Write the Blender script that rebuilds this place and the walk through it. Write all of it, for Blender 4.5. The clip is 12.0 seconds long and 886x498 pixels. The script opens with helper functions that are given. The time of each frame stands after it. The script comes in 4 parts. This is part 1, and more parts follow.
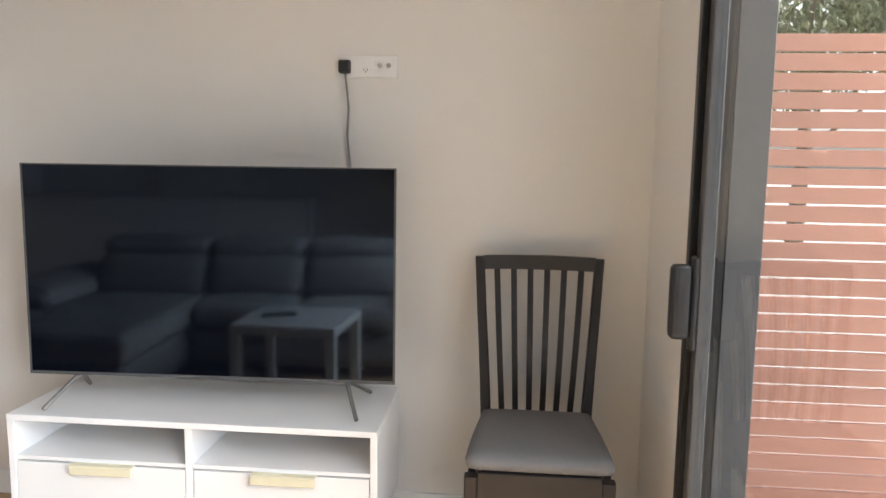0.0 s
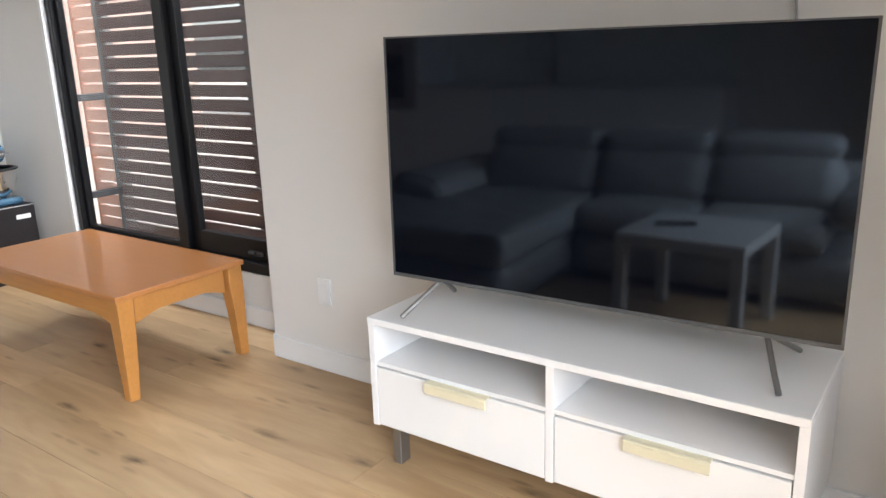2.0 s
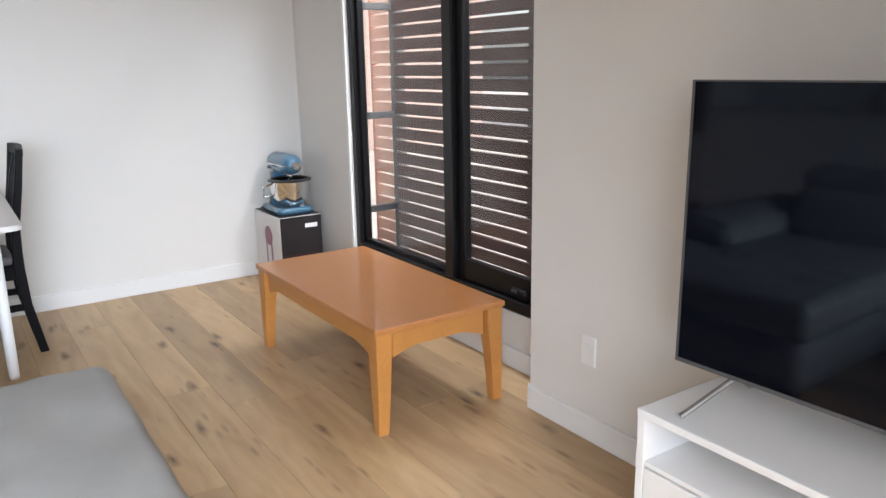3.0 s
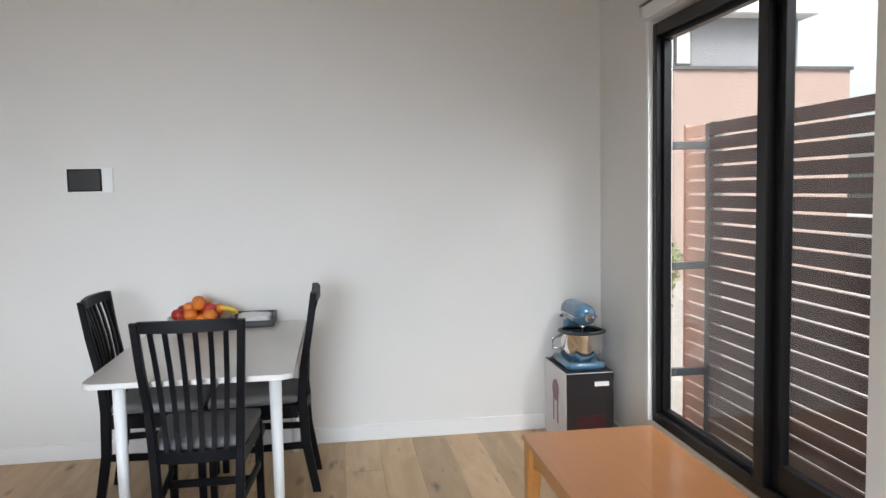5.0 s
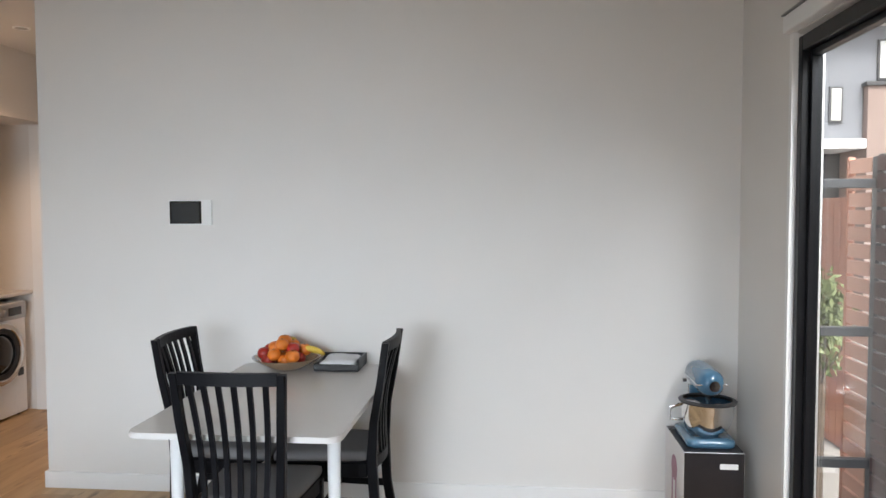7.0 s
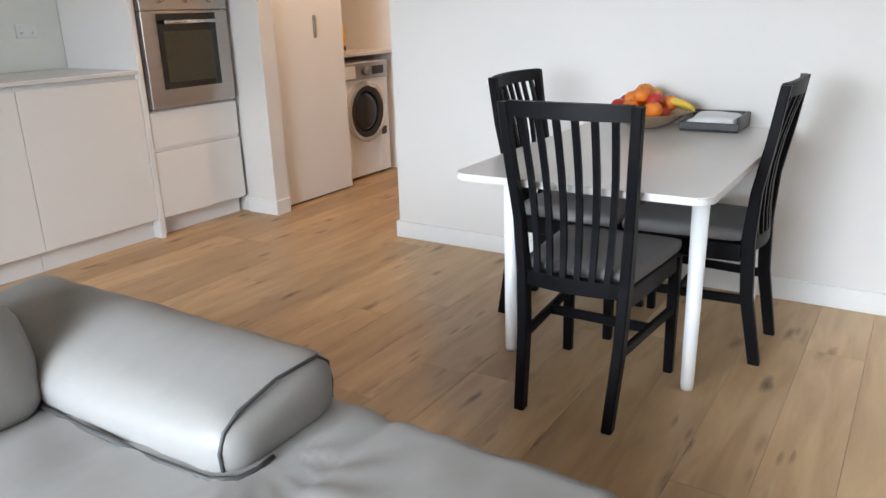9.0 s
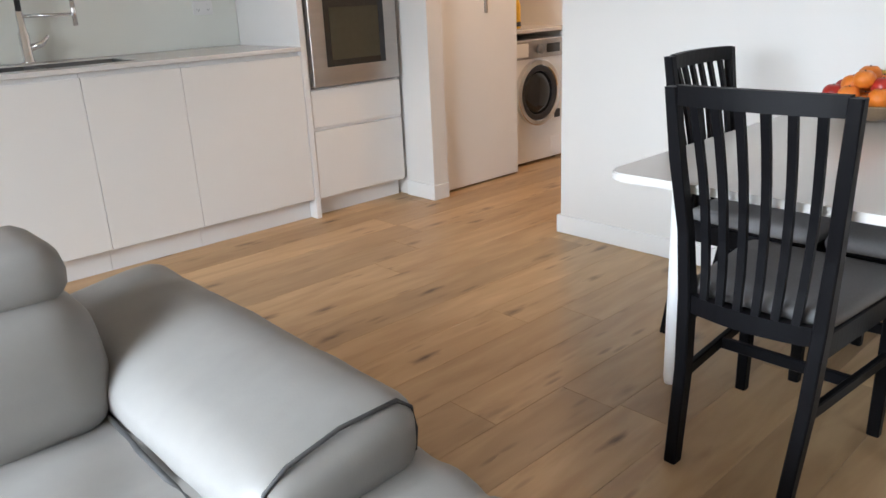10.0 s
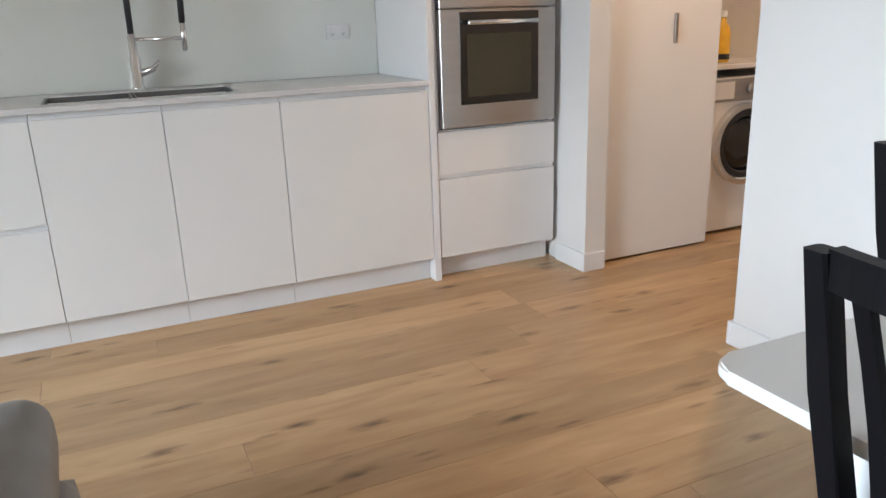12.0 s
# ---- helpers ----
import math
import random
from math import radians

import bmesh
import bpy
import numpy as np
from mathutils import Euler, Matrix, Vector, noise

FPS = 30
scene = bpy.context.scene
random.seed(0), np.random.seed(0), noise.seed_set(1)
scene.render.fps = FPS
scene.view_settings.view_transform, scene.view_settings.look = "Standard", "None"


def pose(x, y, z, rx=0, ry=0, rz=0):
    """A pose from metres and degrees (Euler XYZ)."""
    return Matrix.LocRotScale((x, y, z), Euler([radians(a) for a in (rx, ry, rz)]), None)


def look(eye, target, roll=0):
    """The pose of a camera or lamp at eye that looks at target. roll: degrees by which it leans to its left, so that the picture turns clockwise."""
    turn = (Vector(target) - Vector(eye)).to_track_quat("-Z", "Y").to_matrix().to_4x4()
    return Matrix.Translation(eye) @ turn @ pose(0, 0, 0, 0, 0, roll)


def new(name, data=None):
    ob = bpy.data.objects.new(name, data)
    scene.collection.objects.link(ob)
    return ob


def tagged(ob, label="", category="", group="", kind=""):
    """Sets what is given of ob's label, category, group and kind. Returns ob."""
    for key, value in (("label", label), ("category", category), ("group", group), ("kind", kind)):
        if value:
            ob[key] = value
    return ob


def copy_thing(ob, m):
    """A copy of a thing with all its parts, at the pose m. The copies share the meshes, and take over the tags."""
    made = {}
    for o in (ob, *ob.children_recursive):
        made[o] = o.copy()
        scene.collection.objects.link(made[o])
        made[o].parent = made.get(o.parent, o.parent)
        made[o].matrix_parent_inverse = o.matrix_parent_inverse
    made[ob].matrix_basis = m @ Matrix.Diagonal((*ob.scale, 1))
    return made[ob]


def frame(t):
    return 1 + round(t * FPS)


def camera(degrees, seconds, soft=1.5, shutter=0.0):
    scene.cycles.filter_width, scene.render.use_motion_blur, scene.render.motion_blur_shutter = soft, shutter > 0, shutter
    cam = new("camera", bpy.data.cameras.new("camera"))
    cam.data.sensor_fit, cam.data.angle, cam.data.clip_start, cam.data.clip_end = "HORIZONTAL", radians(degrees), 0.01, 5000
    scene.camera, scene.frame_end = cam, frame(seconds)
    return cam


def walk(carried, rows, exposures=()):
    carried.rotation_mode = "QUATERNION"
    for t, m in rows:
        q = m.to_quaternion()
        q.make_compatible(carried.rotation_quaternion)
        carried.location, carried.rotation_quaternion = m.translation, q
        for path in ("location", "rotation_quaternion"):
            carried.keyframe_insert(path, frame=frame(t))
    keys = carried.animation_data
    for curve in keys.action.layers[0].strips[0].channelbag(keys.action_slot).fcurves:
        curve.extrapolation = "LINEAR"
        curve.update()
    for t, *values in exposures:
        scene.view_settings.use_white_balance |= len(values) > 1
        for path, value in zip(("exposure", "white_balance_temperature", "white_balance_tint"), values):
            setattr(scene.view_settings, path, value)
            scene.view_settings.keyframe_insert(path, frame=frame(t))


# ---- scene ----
cam = camera(61.3, 12.0)
PATH = [
    (0, (0.415, 0.208, 1.305), (0.229, 2.183, 1.051), 0.8),
    (0.5, (0.406, 0.334, 1.274), (-0.057, 2.243, 0.898), 0.2),
    (1, (0.339, 0.52, 1.288), (-0.267, 2.385, 0.895), -0.4),
    (1.5, (0.307, 0.67, 1.266), (-0.482, 2.459, 0.844), -1.0),
    (2, (0.225, 0.791, 1.221), (-0.905, 2.366, 0.702), -1.8),
    (2.5, (0.125, 0.875, 1.249), (-1.293, 2.187, 0.73), -1.9),
    (3, (-0.011, 0.993, 1.301), (-1.625, 2.072, 0.822), -1.1),
    (3.2, (-0.069, 1.017, 1.305), (-1.742, 2.009, 0.837), -1.0),
    (4.8, (-0.278, 1.361, 1.417), (-2.238, 1.663, 1.155), -0.9),
    (5, (-0.333, 1.409, 1.442), (-2.307, 1.688, 1.281), -1.2),
    (5.5, (-0.408, 1.528, 1.575), (-2.397, 1.733, 1.641), -2.4),
    (6, (-0.461, 1.671, 1.632), (-2.453, 1.734, 1.798), -2.6),
    (6.5, (-0.554, 1.8, 1.588), (-2.551, 1.736, 1.672), -0.9),
    (6.7, (-0.621, 1.844, 1.571), (-2.619, 1.741, 1.577), -0.5),
    (8.3, (-1.093, 1.792, 1.271), (-2.871, 1.046, 0.737), -0.6),
    (8.5, (-1.145, 1.761, 1.248), (-2.869, 0.918, 0.683), -0.7),
    (9, (-1.315, 1.659, 1.225), (-2.911, 0.623, 0.61), -1.7),
    (9.5, (-1.476, 1.589, 1.197), (-2.918, 0.36, 0.555), -2.4),
    (10, (-1.663, 1.546, 1.19), (-2.94, 0.15, 0.541), -2.6),
    (10.5, (-1.847, 1.484, 1.204), (-2.951, -0.054, 0.557), -3.0),
    (11, (-2.087, 1.363, 1.199), (-3.089, -0.252, 0.577), -3.4),
    (11.5, (-2.323, 1.28, 1.23), (-3.25, -0.389, 0.635), -3.0),
    (12, (-2.538, 1.163, 1.211), (-3.327, -0.578, 0.622), -2.0),
]
walk(cam, [(t, look(eye, target, roll)) for t, eye, target, roll in PATH],
     exposures=[(0.0, 1.95, 6450, 12), (1.5, 2.0, 6400, 12), (2.5, 1.7, 6500, 13), (3.2, 1.68, 6500, 14), (4.8, 1.52, 6550, 12), (5.5, 1.34, 6600, 12), (6.7, 1.38, 6550, 12),
                (8.3, 1.75, 6450, 12), (9.5, 1.83, 6500, 12), (12.0, 1.88, 6200, 10)])

# ---- world, sun, exposure ----
world = bpy.data.worlds.new("sky")
scene.world = world
world.use_nodes = True
wn = world.node_tree
sky = wn.nodes.new("ShaderNodeTexSky")
sky.sky_type, sky.sun_disc = "NISHITA", False
sky.sun_elevation, sky.sun_rotation = radians(50), radians(80)
sky.dust_density = 4.0
wn.nodes["Background"].inputs[1].default_value = 0.15
hs_ = wn.nodes.new("ShaderNodeHueSaturation")
hs_.inputs["Saturation"].default_value = 0.35
wn.links.new(sky.outputs[0], hs_.inputs["Color"])
wn.links.new(hs_.outputs[0], wn.nodes["Background"].inputs[0])
sun_data = bpy.data.lights.new("sun", "SUN")
sun_data.energy, sun_data.angle, sun_data.color = 1.4, radians(20), (1.0, 0.96, 0.9)
sun = new("sun", sun_data)
SUN_DIR = Vector((math.sin(radians(80)) * math.cos(radians(50)), math.cos(radians(80)) * math.cos(radians(50)), math.sin(radians(50))))
sun.matrix_world = look(SUN_DIR * 20, (0, 0, 0))


def daylight(name, w, h, energy, color, spread, m):
    """An area lamp in an opening, standing in for the sky seen through it; it shines along its own -z."""
    d = bpy.data.lights.new(name, "AREA")
    d.shape, d.size, d.size_y, d.energy, d.color, d.spread = "RECTANGLE", w, h, energy, color, radians(spread)
    new(name, d).matrix_world = m


daylight("door_daylight", 1.8, 2.1, 34, (0.78, 0.89, 1.0), 124, look((1.02, 0.15, 1.2), (0.0, 0.15, 0.35)))
daylight("door_skylight", 2.0, 1.0, 6.5, (0.74, 0.87, 1.0), 62, look((0.96, 0.5, 1.5), (-4.6, 0.4, -0.2)))
daylight("window_daylight", 1.6, 0.4, 20, (0.84, 0.92, 1.0), 180, look((-2.98, 3.26, 2.62), (-2.98, 1.9, 0.6)))
daylight("window_skylight", 0.3, 0.9, 0.6, (0.76, 0.88, 1.0), 120, look((-3.36, 2.74, 1.72), (-4.6, 1.4, 0.1)))
for lx, ly, pw in ((-5.2, -1.25, 6.5), (-5.75, -2.15, 1.1)):
    d = bpy.data.lights.new("downlight_beam", "SPOT")
    d.energy, d.spot_size, d.spot_blend, d.color, d.shadow_soft_size = pw * 3.6, radians(120), 0.6, (1.0, 0.66, 0.42), 0.04
    o = new("downlight_beam", d)
    o.matrix_world = look((lx, ly, 2.655), (lx, ly, 0))


# ---- materials ----
def mat(name, color, rough=0.5, metal=0.0, bump=0.0, scale=30.0, var=0.06, spec=0.5, stretch=(1, 1, 1), coat=0.0, objvar=0.0, fine=200.0):
    m = bpy.data.materials.new(name)
    m.use_nodes = True
    nt = m.node_tree
    b = nt.nodes["Principled BSDF"]
    b.inputs["Roughness"].default_value = rough
    b.inputs["Metallic"].default_value = metal
    b.inputs["Specular IOR Level"].default_value = spec
    b.inputs["Coat Weight"].default_value = coat
    tc = nt.nodes.new("ShaderNodeTexCoord")
    mp = nt.nodes.new("ShaderNodeMapping")
    mp.inputs["Scale"].default_value = stretch
    nt.links.new(tc.outputs["Object"], mp.inputs[0])
    n1 = nt.nodes.new("ShaderNodeTexNoise")
    n1.inputs["Scale"].default_value, n1.inputs["Detail"].default_value = scale, 4
    nt.links.new(mp.outputs[0], n1.inputs[0])
    n0 = nt.nodes.new("ShaderNodeTexNoise")
    n0.inputs["Scale"].default_value, n0.inputs["Detail"].default_value = 1.3, 2
    nt.links.new(mp.outputs[0], n0.inputs[0])
    add = nt.nodes.new("ShaderNodeMath")
    add.operation = "ADD"
    nt.links.new(n1.outputs[0], add.inputs[0])
    nt.links.new(n0.outputs[0], add.inputs[1])
    mr = nt.nodes.new("ShaderNodeMapRange")
    mr.inputs["From Min"].default_value, mr.inputs["From Max"].default_value = 0.6, 1.4
    mr.inputs["To Min"].default_value, mr.inputs["To Max"].default_value = 1 - var, 1 + var
    nt.links.new(add.outputs[0], mr.inputs[0])
    mul = nt.nodes.new("ShaderNodeVectorMath")
    mul.operation = "SCALE"
    mul.inputs[0].default_value = color
    last = mr.outputs[0]
    if objvar:
        oi = nt.nodes.new("ShaderNodeObjectInfo")
        m2 = nt.nodes.new("ShaderNodeMapRange")
        m2.inputs["To Min"].default_value, m2.inputs["To Max"].default_value = 1 - objvar, 1 + objvar
        nt.links.new(oi.outputs["Random"], m2.inputs[0])
        m3 = nt.nodes.new("ShaderNodeMath")
        m3.operation = "MULTIPLY"
        nt.links.new(last, m3.inputs[0])
        nt.links.new(m2.outputs[0], m3.inputs[1])
        last = m3.outputs[0]
    nt.links.new(last, mul.inputs["Scale"])
    nt.links.new(mul.outputs[0], b.inputs["Base Color"])
    rr = nt.nodes.new("ShaderNodeMapRange")
    rr.inputs["To Min"].default_value, rr.inputs["To Max"].default_value = max(rough - 0.06, 0.02), min(rough + 0.06, 1)
    nt.links.new(n0.outputs[0], rr.inputs[0])
    nt.links.new(rr.outputs[0], b.inputs["Roughness"])
    if bump:
        n2 = nt.nodes.new("ShaderNodeTexNoise")
        n2.inputs["Scale"].default_value, n2.inputs["Detail"].default_value = fine, 3
        nt.links.new(mp.outputs[0], n2.inputs[0])
        bp = nt.nodes.new("ShaderNodeBump")
        bp.inputs["Strength"].default_value, bp.inputs["Distance"].default_value = bump, 0.002
        nt.links.new(n2.outputs[0], bp.inputs["Height"])
        nt.links.new(bp.outputs[0], b.inputs["Normal"])
    return m


def oak():
    m = bpy.data.materials.new("oak_planks")
    m.use_nodes = True
    nt = m.node_tree
    L, N = nt.links.new, nt.nodes.new
    b = nt.nodes["Principled BSDF"]
    tc, oi = N("ShaderNodeTexCoord"), N("ShaderNodeObjectInfo")
    off = N("ShaderNodeVectorMath")
    off.operation = "MULTIPLY_ADD"
    comb = N("ShaderNodeCombineXYZ")
    for i in range(3):
        L(oi.outputs["Random"], comb.inputs[i])
    L(comb.outputs[0], off.inputs[0])
    off.inputs[1].default_value = (37, 91, 13)
    L(tc.outputs["Object"], off.inputs[2])
    st = N("ShaderNodeMapping")
    st.inputs["Scale"].default_value = (1.0, 6.5, 1)
    L(off.outputs[0], st.inputs[0])
    g = N("ShaderNodeTexNoise")
    g.inputs["Scale"].default_value, g.inputs["Detail"].default_value, g.inputs["Distortion"].default_value = 2.2, 6, 0.6
    L(st.outputs[0], g.inputs[0])
    ramp = N("ShaderNodeValToRGB")
    ramp.color_ramp.elements[0].position, ramp.color_ramp.elements[0].color = 0.3, (0.395, 0.248, 0.124, 1)
    ramp.color_ramp.elements[1].position, ramp.color_ramp.elements[1].color = 0.75, (0.56, 0.385, 0.212, 1)
    L(g.outputs[0], ramp.inputs[0])
    # knots
    km = N("ShaderNodeMapping")
    km.inputs["Scale"].default_value = (1.9, 6.4, 1)
    L(off.outputs[0], km.inputs[0])
    vor = N("ShaderNodeTexVoronoi")
    vor.voronoi_dimensions = "2D"
    vor.inputs["Scale"].default_value = 1.0
    L(km.outputs[0], vor.inputs[0])
    nz = N("ShaderNodeTexNoise")
    nz.inputs["Scale"].default_value = 6
    L(km.outputs[0], nz.inputs[0])
    sm = N("ShaderNodeMath")
    sm.operation = "MULTIPLY_ADD"
    L(nz.outputs[0], sm.inputs[0])
    sm.inputs[1].default_value = 0.24
    L(vor.outputs["Distance"], sm.inputs[2])
    kr = N("ShaderNodeMapRange")
    kr.inputs["From Min"].default_value, kr.inputs["From Max"].default_value = 0.10, 0.27
    kr.inputs["To Min"].default_value, kr.inputs["To Max"].default_value = 0.92, 0.0
    L(sm.outputs[0], kr.inputs[0])
    # only some knots are dark
    kk = N("ShaderNodeMath")
    kk.operation = "MULTIPLY"
    sep = N("ShaderNodeSeparateColor")
    L(vor.outputs["Color"], sep.inputs[0])
    k2 = N("ShaderNodeMapRange")
    k2.inputs["From Min"].default_value, k2.inputs["From Max"].default_value = 0.4, 0.6
    L(sep.outputs[0], k2.inputs[0])
    L(kr.outputs[0], kk.inputs[0])
    L(k2.outputs[0], kk.inputs[1])
    mx = N("ShaderNodeMix")
    mx.data_type = "RGBA"
    L(kk.outputs[0], mx.inputs["Factor"])
    L(ramp.outputs[0], mx.inputs["A"])
    mx.inputs["B"].default_value = (0.075, 0.040, 0.020, 1)
    tone = N("ShaderNodeMapRange")
    tone.inputs["To Min"].default_value, tone.inputs["To Max"].default_value = 0.82, 1.17
    L(oi.outputs["Random"], tone.inputs[0])
    # tiny pin knots and short dark streaks, gathered in clusters
    pm = N("ShaderNodeMapping")
    pm.inputs["Scale"].default_value = (7, 34, 1)
    L(off.outputs[0], pm.inputs[0])
    pv = N("ShaderNodeTexVoronoi")
    pv.voronoi_dimensions = "2D"
    pv.inputs["Scale"].default_value = 1.0
    L(pm.outputs[0], pv.inputs[0])
    pr = N("ShaderNodeMapRange")
    pr.inputs["From Min"].default_value, pr.inputs["From Max"].default_value = 0.12, 0.38
    pr.inputs["To Min"].default_value, pr.inputs["To Max"].default_value = 0.5, 0.0
    L(pv.outputs["Distance"], pr.inputs[0])
    psep = N("ShaderNodeSeparateColor")
    L(pv.outputs["Color"], psep.inputs[0])
    pk = N("ShaderNodeMapRange")
    pk.inputs["From Min"].default_value, pk.inputs["From Max"].default_value = 0.72, 0.85
    L(psep.outputs[1], pk.inputs[0])
    cl_ = N("ShaderNodeTexNoise")
    cl_.inputs["Scale"].default_value, cl_.inputs["Detail"].default_value = 1.5, 2
    L(st.outputs[0], cl_.inputs[0])
    cr = N("ShaderNodeMapRange")
    cr.inputs["From Min"].default_value, cr.inputs["From Max"].default_value = 0.5, 0.64
    L(cl_.outputs[0], cr.inputs[0])
    p1, p2 = N("ShaderNodeMath"), N("ShaderNodeMath")
    p1.operation = p2.operation = "MULTIPLY"
    L(pr.outputs[0], p1.inputs[0])
    L(pk.outputs[0], p1.inputs[1])
    L(p1.outputs[0], p2.inputs[0])
    L(cr.outputs[0], p2.inputs[1])
    mx2 = N("ShaderNodeMix")
    mx2.data_type = "RGBA"
    L(p2.outputs[0], mx2.inputs["Factor"])
    L(mx.outputs["Result"], mx2.inputs["A"])
    mx2.inputs["B"].default_value = (0.12, 0.07, 0.038, 1)
    sc = N("ShaderNodeVectorMath")
    sc.operation = "SCALE"
    L(mx2.outputs["Result"], sc.inputs[0])
    L(tone.outputs[0], sc.inputs["Scale"])
    L(sc.outputs[0], b.inputs["Base Color"])
    rr = N("ShaderNodeMapRange")
    rr.inputs["To Min"].default_value, rr.inputs["To Max"].default_value = 0.34, 0.5
    L(g.outputs[0], rr.inputs[0])
    L(rr.outputs[0], b.inputs["Roughness"])
    bp = N("ShaderNodeBump")
    bp.inputs["Strength"].default_value, bp.inputs["Distance"].default_value = 0.15, 0.001
    L(g.outputs[0], bp.inputs["Height"])
    L(bp.outputs[0], b.inputs["Normal"])
    return m


def glass(name, tint=(1, 1, 1), rough=0.0):
    m = bpy.data.materials.new(name)
    m.use_nodes = True
    nt = m.node_tree
    nt.nodes.remove(nt.nodes["Principled BSDF"])
    out = nt.nodes["Material Output"]
    tr, gl, mix, lw, pw_, ma = (nt.nodes.new("ShaderNode" + k) for k in ("BsdfTransparent", "BsdfGlossy", "MixShader", "LayerWeight", "Math", "Math"))
    tr.inputs[0].default_value = (*tint, 1)
    gl.inputs["Roughness"].default_value = rough
    lw.inputs[0].default_value = 0.5
    pw_.operation, ma.operation = "POWER", "MULTIPLY_ADD"
    nt.links.new(lw.outputs["Facing"], pw_.inputs[0])
    pw_.inputs[1].default_value = 4.0
    nt.links.new(pw_.outputs[0], ma.inputs[0])
    ma.inputs[1].default_value, ma.inputs[2].default_value = 0.5, 0.035
    nt.links.new(ma.outputs[0], mix.inputs[0])
    nt.links.new(tr.outputs[0], mix.inputs[1])
    nt.links.new(gl.outputs[0], mix.inputs[2])
    nt.links.new(mix.outputs[0], out.inputs[0])
    return m


M = {}
M["wall"] = mat("wall_paint", (0.74, 0.72, 0.69), 0.75, bump=0.12, scale=3, var=0.02, fine=350)
M["ceil"] = mat("ceiling_paint", (0.70, 0.685, 0.66), 0.85, bump=0.08, scale=3, var=0.02)
M["trim"] = mat("trim_gloss_paint", (0.80, 0.80, 0.79), 0.35, scale=8, var=0.02)
M["lam"] = mat("white_laminate", (0.80, 0.79, 0.78), 0.38, scale=6, var=0.015)
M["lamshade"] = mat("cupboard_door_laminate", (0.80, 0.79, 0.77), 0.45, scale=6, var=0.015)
M["stone"] = mat("worktop_stone", (0.68, 0.67, 0.655), 0.2, scale=40, var=0.02)
M["splash"] = mat("splashback_glass", (0.77, 0.79, 0.735), 0.12, scale=2, var=0.02, coat=0.6)
M["steel"] = mat("brushed_steel", (0.44, 0.42, 0.40), 0.32, 1.0, scale=40, var=0.08, stretch=(1, 1, 30), bump=0.05)
M["chrome"] = mat("chrome", (0.75, 0.75, 0.75), 0.12, 1.0, var=0.03)
M["blackglass"] = mat("oven_glass", (0.012, 0.012, 0.012), 0.06, var=0.2, coat=0.3)
M["black"] = mat("black_frame", (0.005, 0.005, 0.006), 0.38, spec=0.35, var=0.2, scale=40)
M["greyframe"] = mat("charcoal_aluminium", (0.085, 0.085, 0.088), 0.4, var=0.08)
M["blackwood"] = mat("black_stained_wood", (0.005, 0.0048, 0.006), 0.45, spec=0.13, var=0.25, scale=30, stretch=(1, 1, 0.15), bump=0.2, fine=120)
M["brownwood"] = mat("black_brown_wood", (0.013, 0.010, 0.010), 0.42, var=0.25, scale=30, stretch=(1, 1, 0.15), bump=0.2, fine=120)
M["greyfabric"] = mat("grey_seat_fabric", (0.17, 0.165, 0.165), 0.9, var=0.12, scale=160, bump=0.6, fine=500)
M["leather"] = mat("grey_leather", (0.282, 0.273, 0.259), 0.44, var=0.05, scale=25, bump=0.12, fine=260)
lt_ = M["leather"].node_tree
lb_ = [n_ for n_ in lt_.nodes if n_.type == "BUMP"][0]
lm_ = [n_ for n_ in lt_.nodes if n_.type == "MAPPING"][0]
cm_ = lt_.nodes.new("ShaderNodeMapping")
cm_.inputs["Scale"].default_value, cm_.inputs["Rotation"].default_value = (3.2, 9.0, 4.0), (0, 0, 0.5)
cn_ = lt_.nodes.new("ShaderNodeTexNoise")
cn_.noise_type = "RIDGED_MULTIFRACTAL"
cn_.inputs["Scale"].default_value, cn_.inputs["Detail"].default_value, cn_.inputs["Distortion"].default_value = 1.1, 1.0, 0.5
cb_ = lt_.nodes.new("ShaderNodeBump")
cb_.inputs["Strength"].default_value, cb_.inputs["Distance"].default_value = 0.35, 0.006
lt_.links.new(lm_.outputs[0], cm_.inputs[0])
lt_.links.new(cm_.outputs[0], cn_.inputs[0])
lt_.links.new(cn_.outputs[0], cb_.inputs["Height"])
lt_.links.new(lb_.outputs[0], cb_.inputs["Normal"])
lt_.links.new(cb_.outputs[0], lt_.nodes["Principled BSDF"].inputs["Normal"])
M["seam"] = mat("seam_and_crease_shade", (0.06, 0.06, 0.06), 0.6, var=0.1)
M["orangewood"] = mat("honey_beech", (0.50, 0.215, 0.055), 0.36, var=0.10, scale=9, stretch=(0.5, 8, 8), bump=0.1, coat=0.15)
M["orangetop"] = mat("honey_beech_top", (0.47, 0.19, 0.06), 0.30, var=0.09, scale=9, stretch=(0.5, 8, 8), bump=0.08, coat=0.25)
M["tabletop"] = mat("white_table_top", (0.66, 0.64, 0.61), 0.25, scale=5, var=0.02)
M["white"] = mat("white_plastic", (0.80, 0.80, 0.79), 0.35, var=0.02)
M["cream"] = mat("cream_handle", (0.68, 0.63, 0.45), 0.4, var=0.05)
M["greyleg"] = mat("grey_metal_leg", (0.28, 0.27, 0.26), 0.35, 0.8, var=0.05)
M["screen"] = mat("tv_screen", (0.0022, 0.003, 0.006), 0.035, var=0.1, spec=0.42)
M["screen"].node_tree.nodes["Principled BSDF"].inputs["Specular Tint"].default_value = (0.72, 0.84, 1.0, 1)
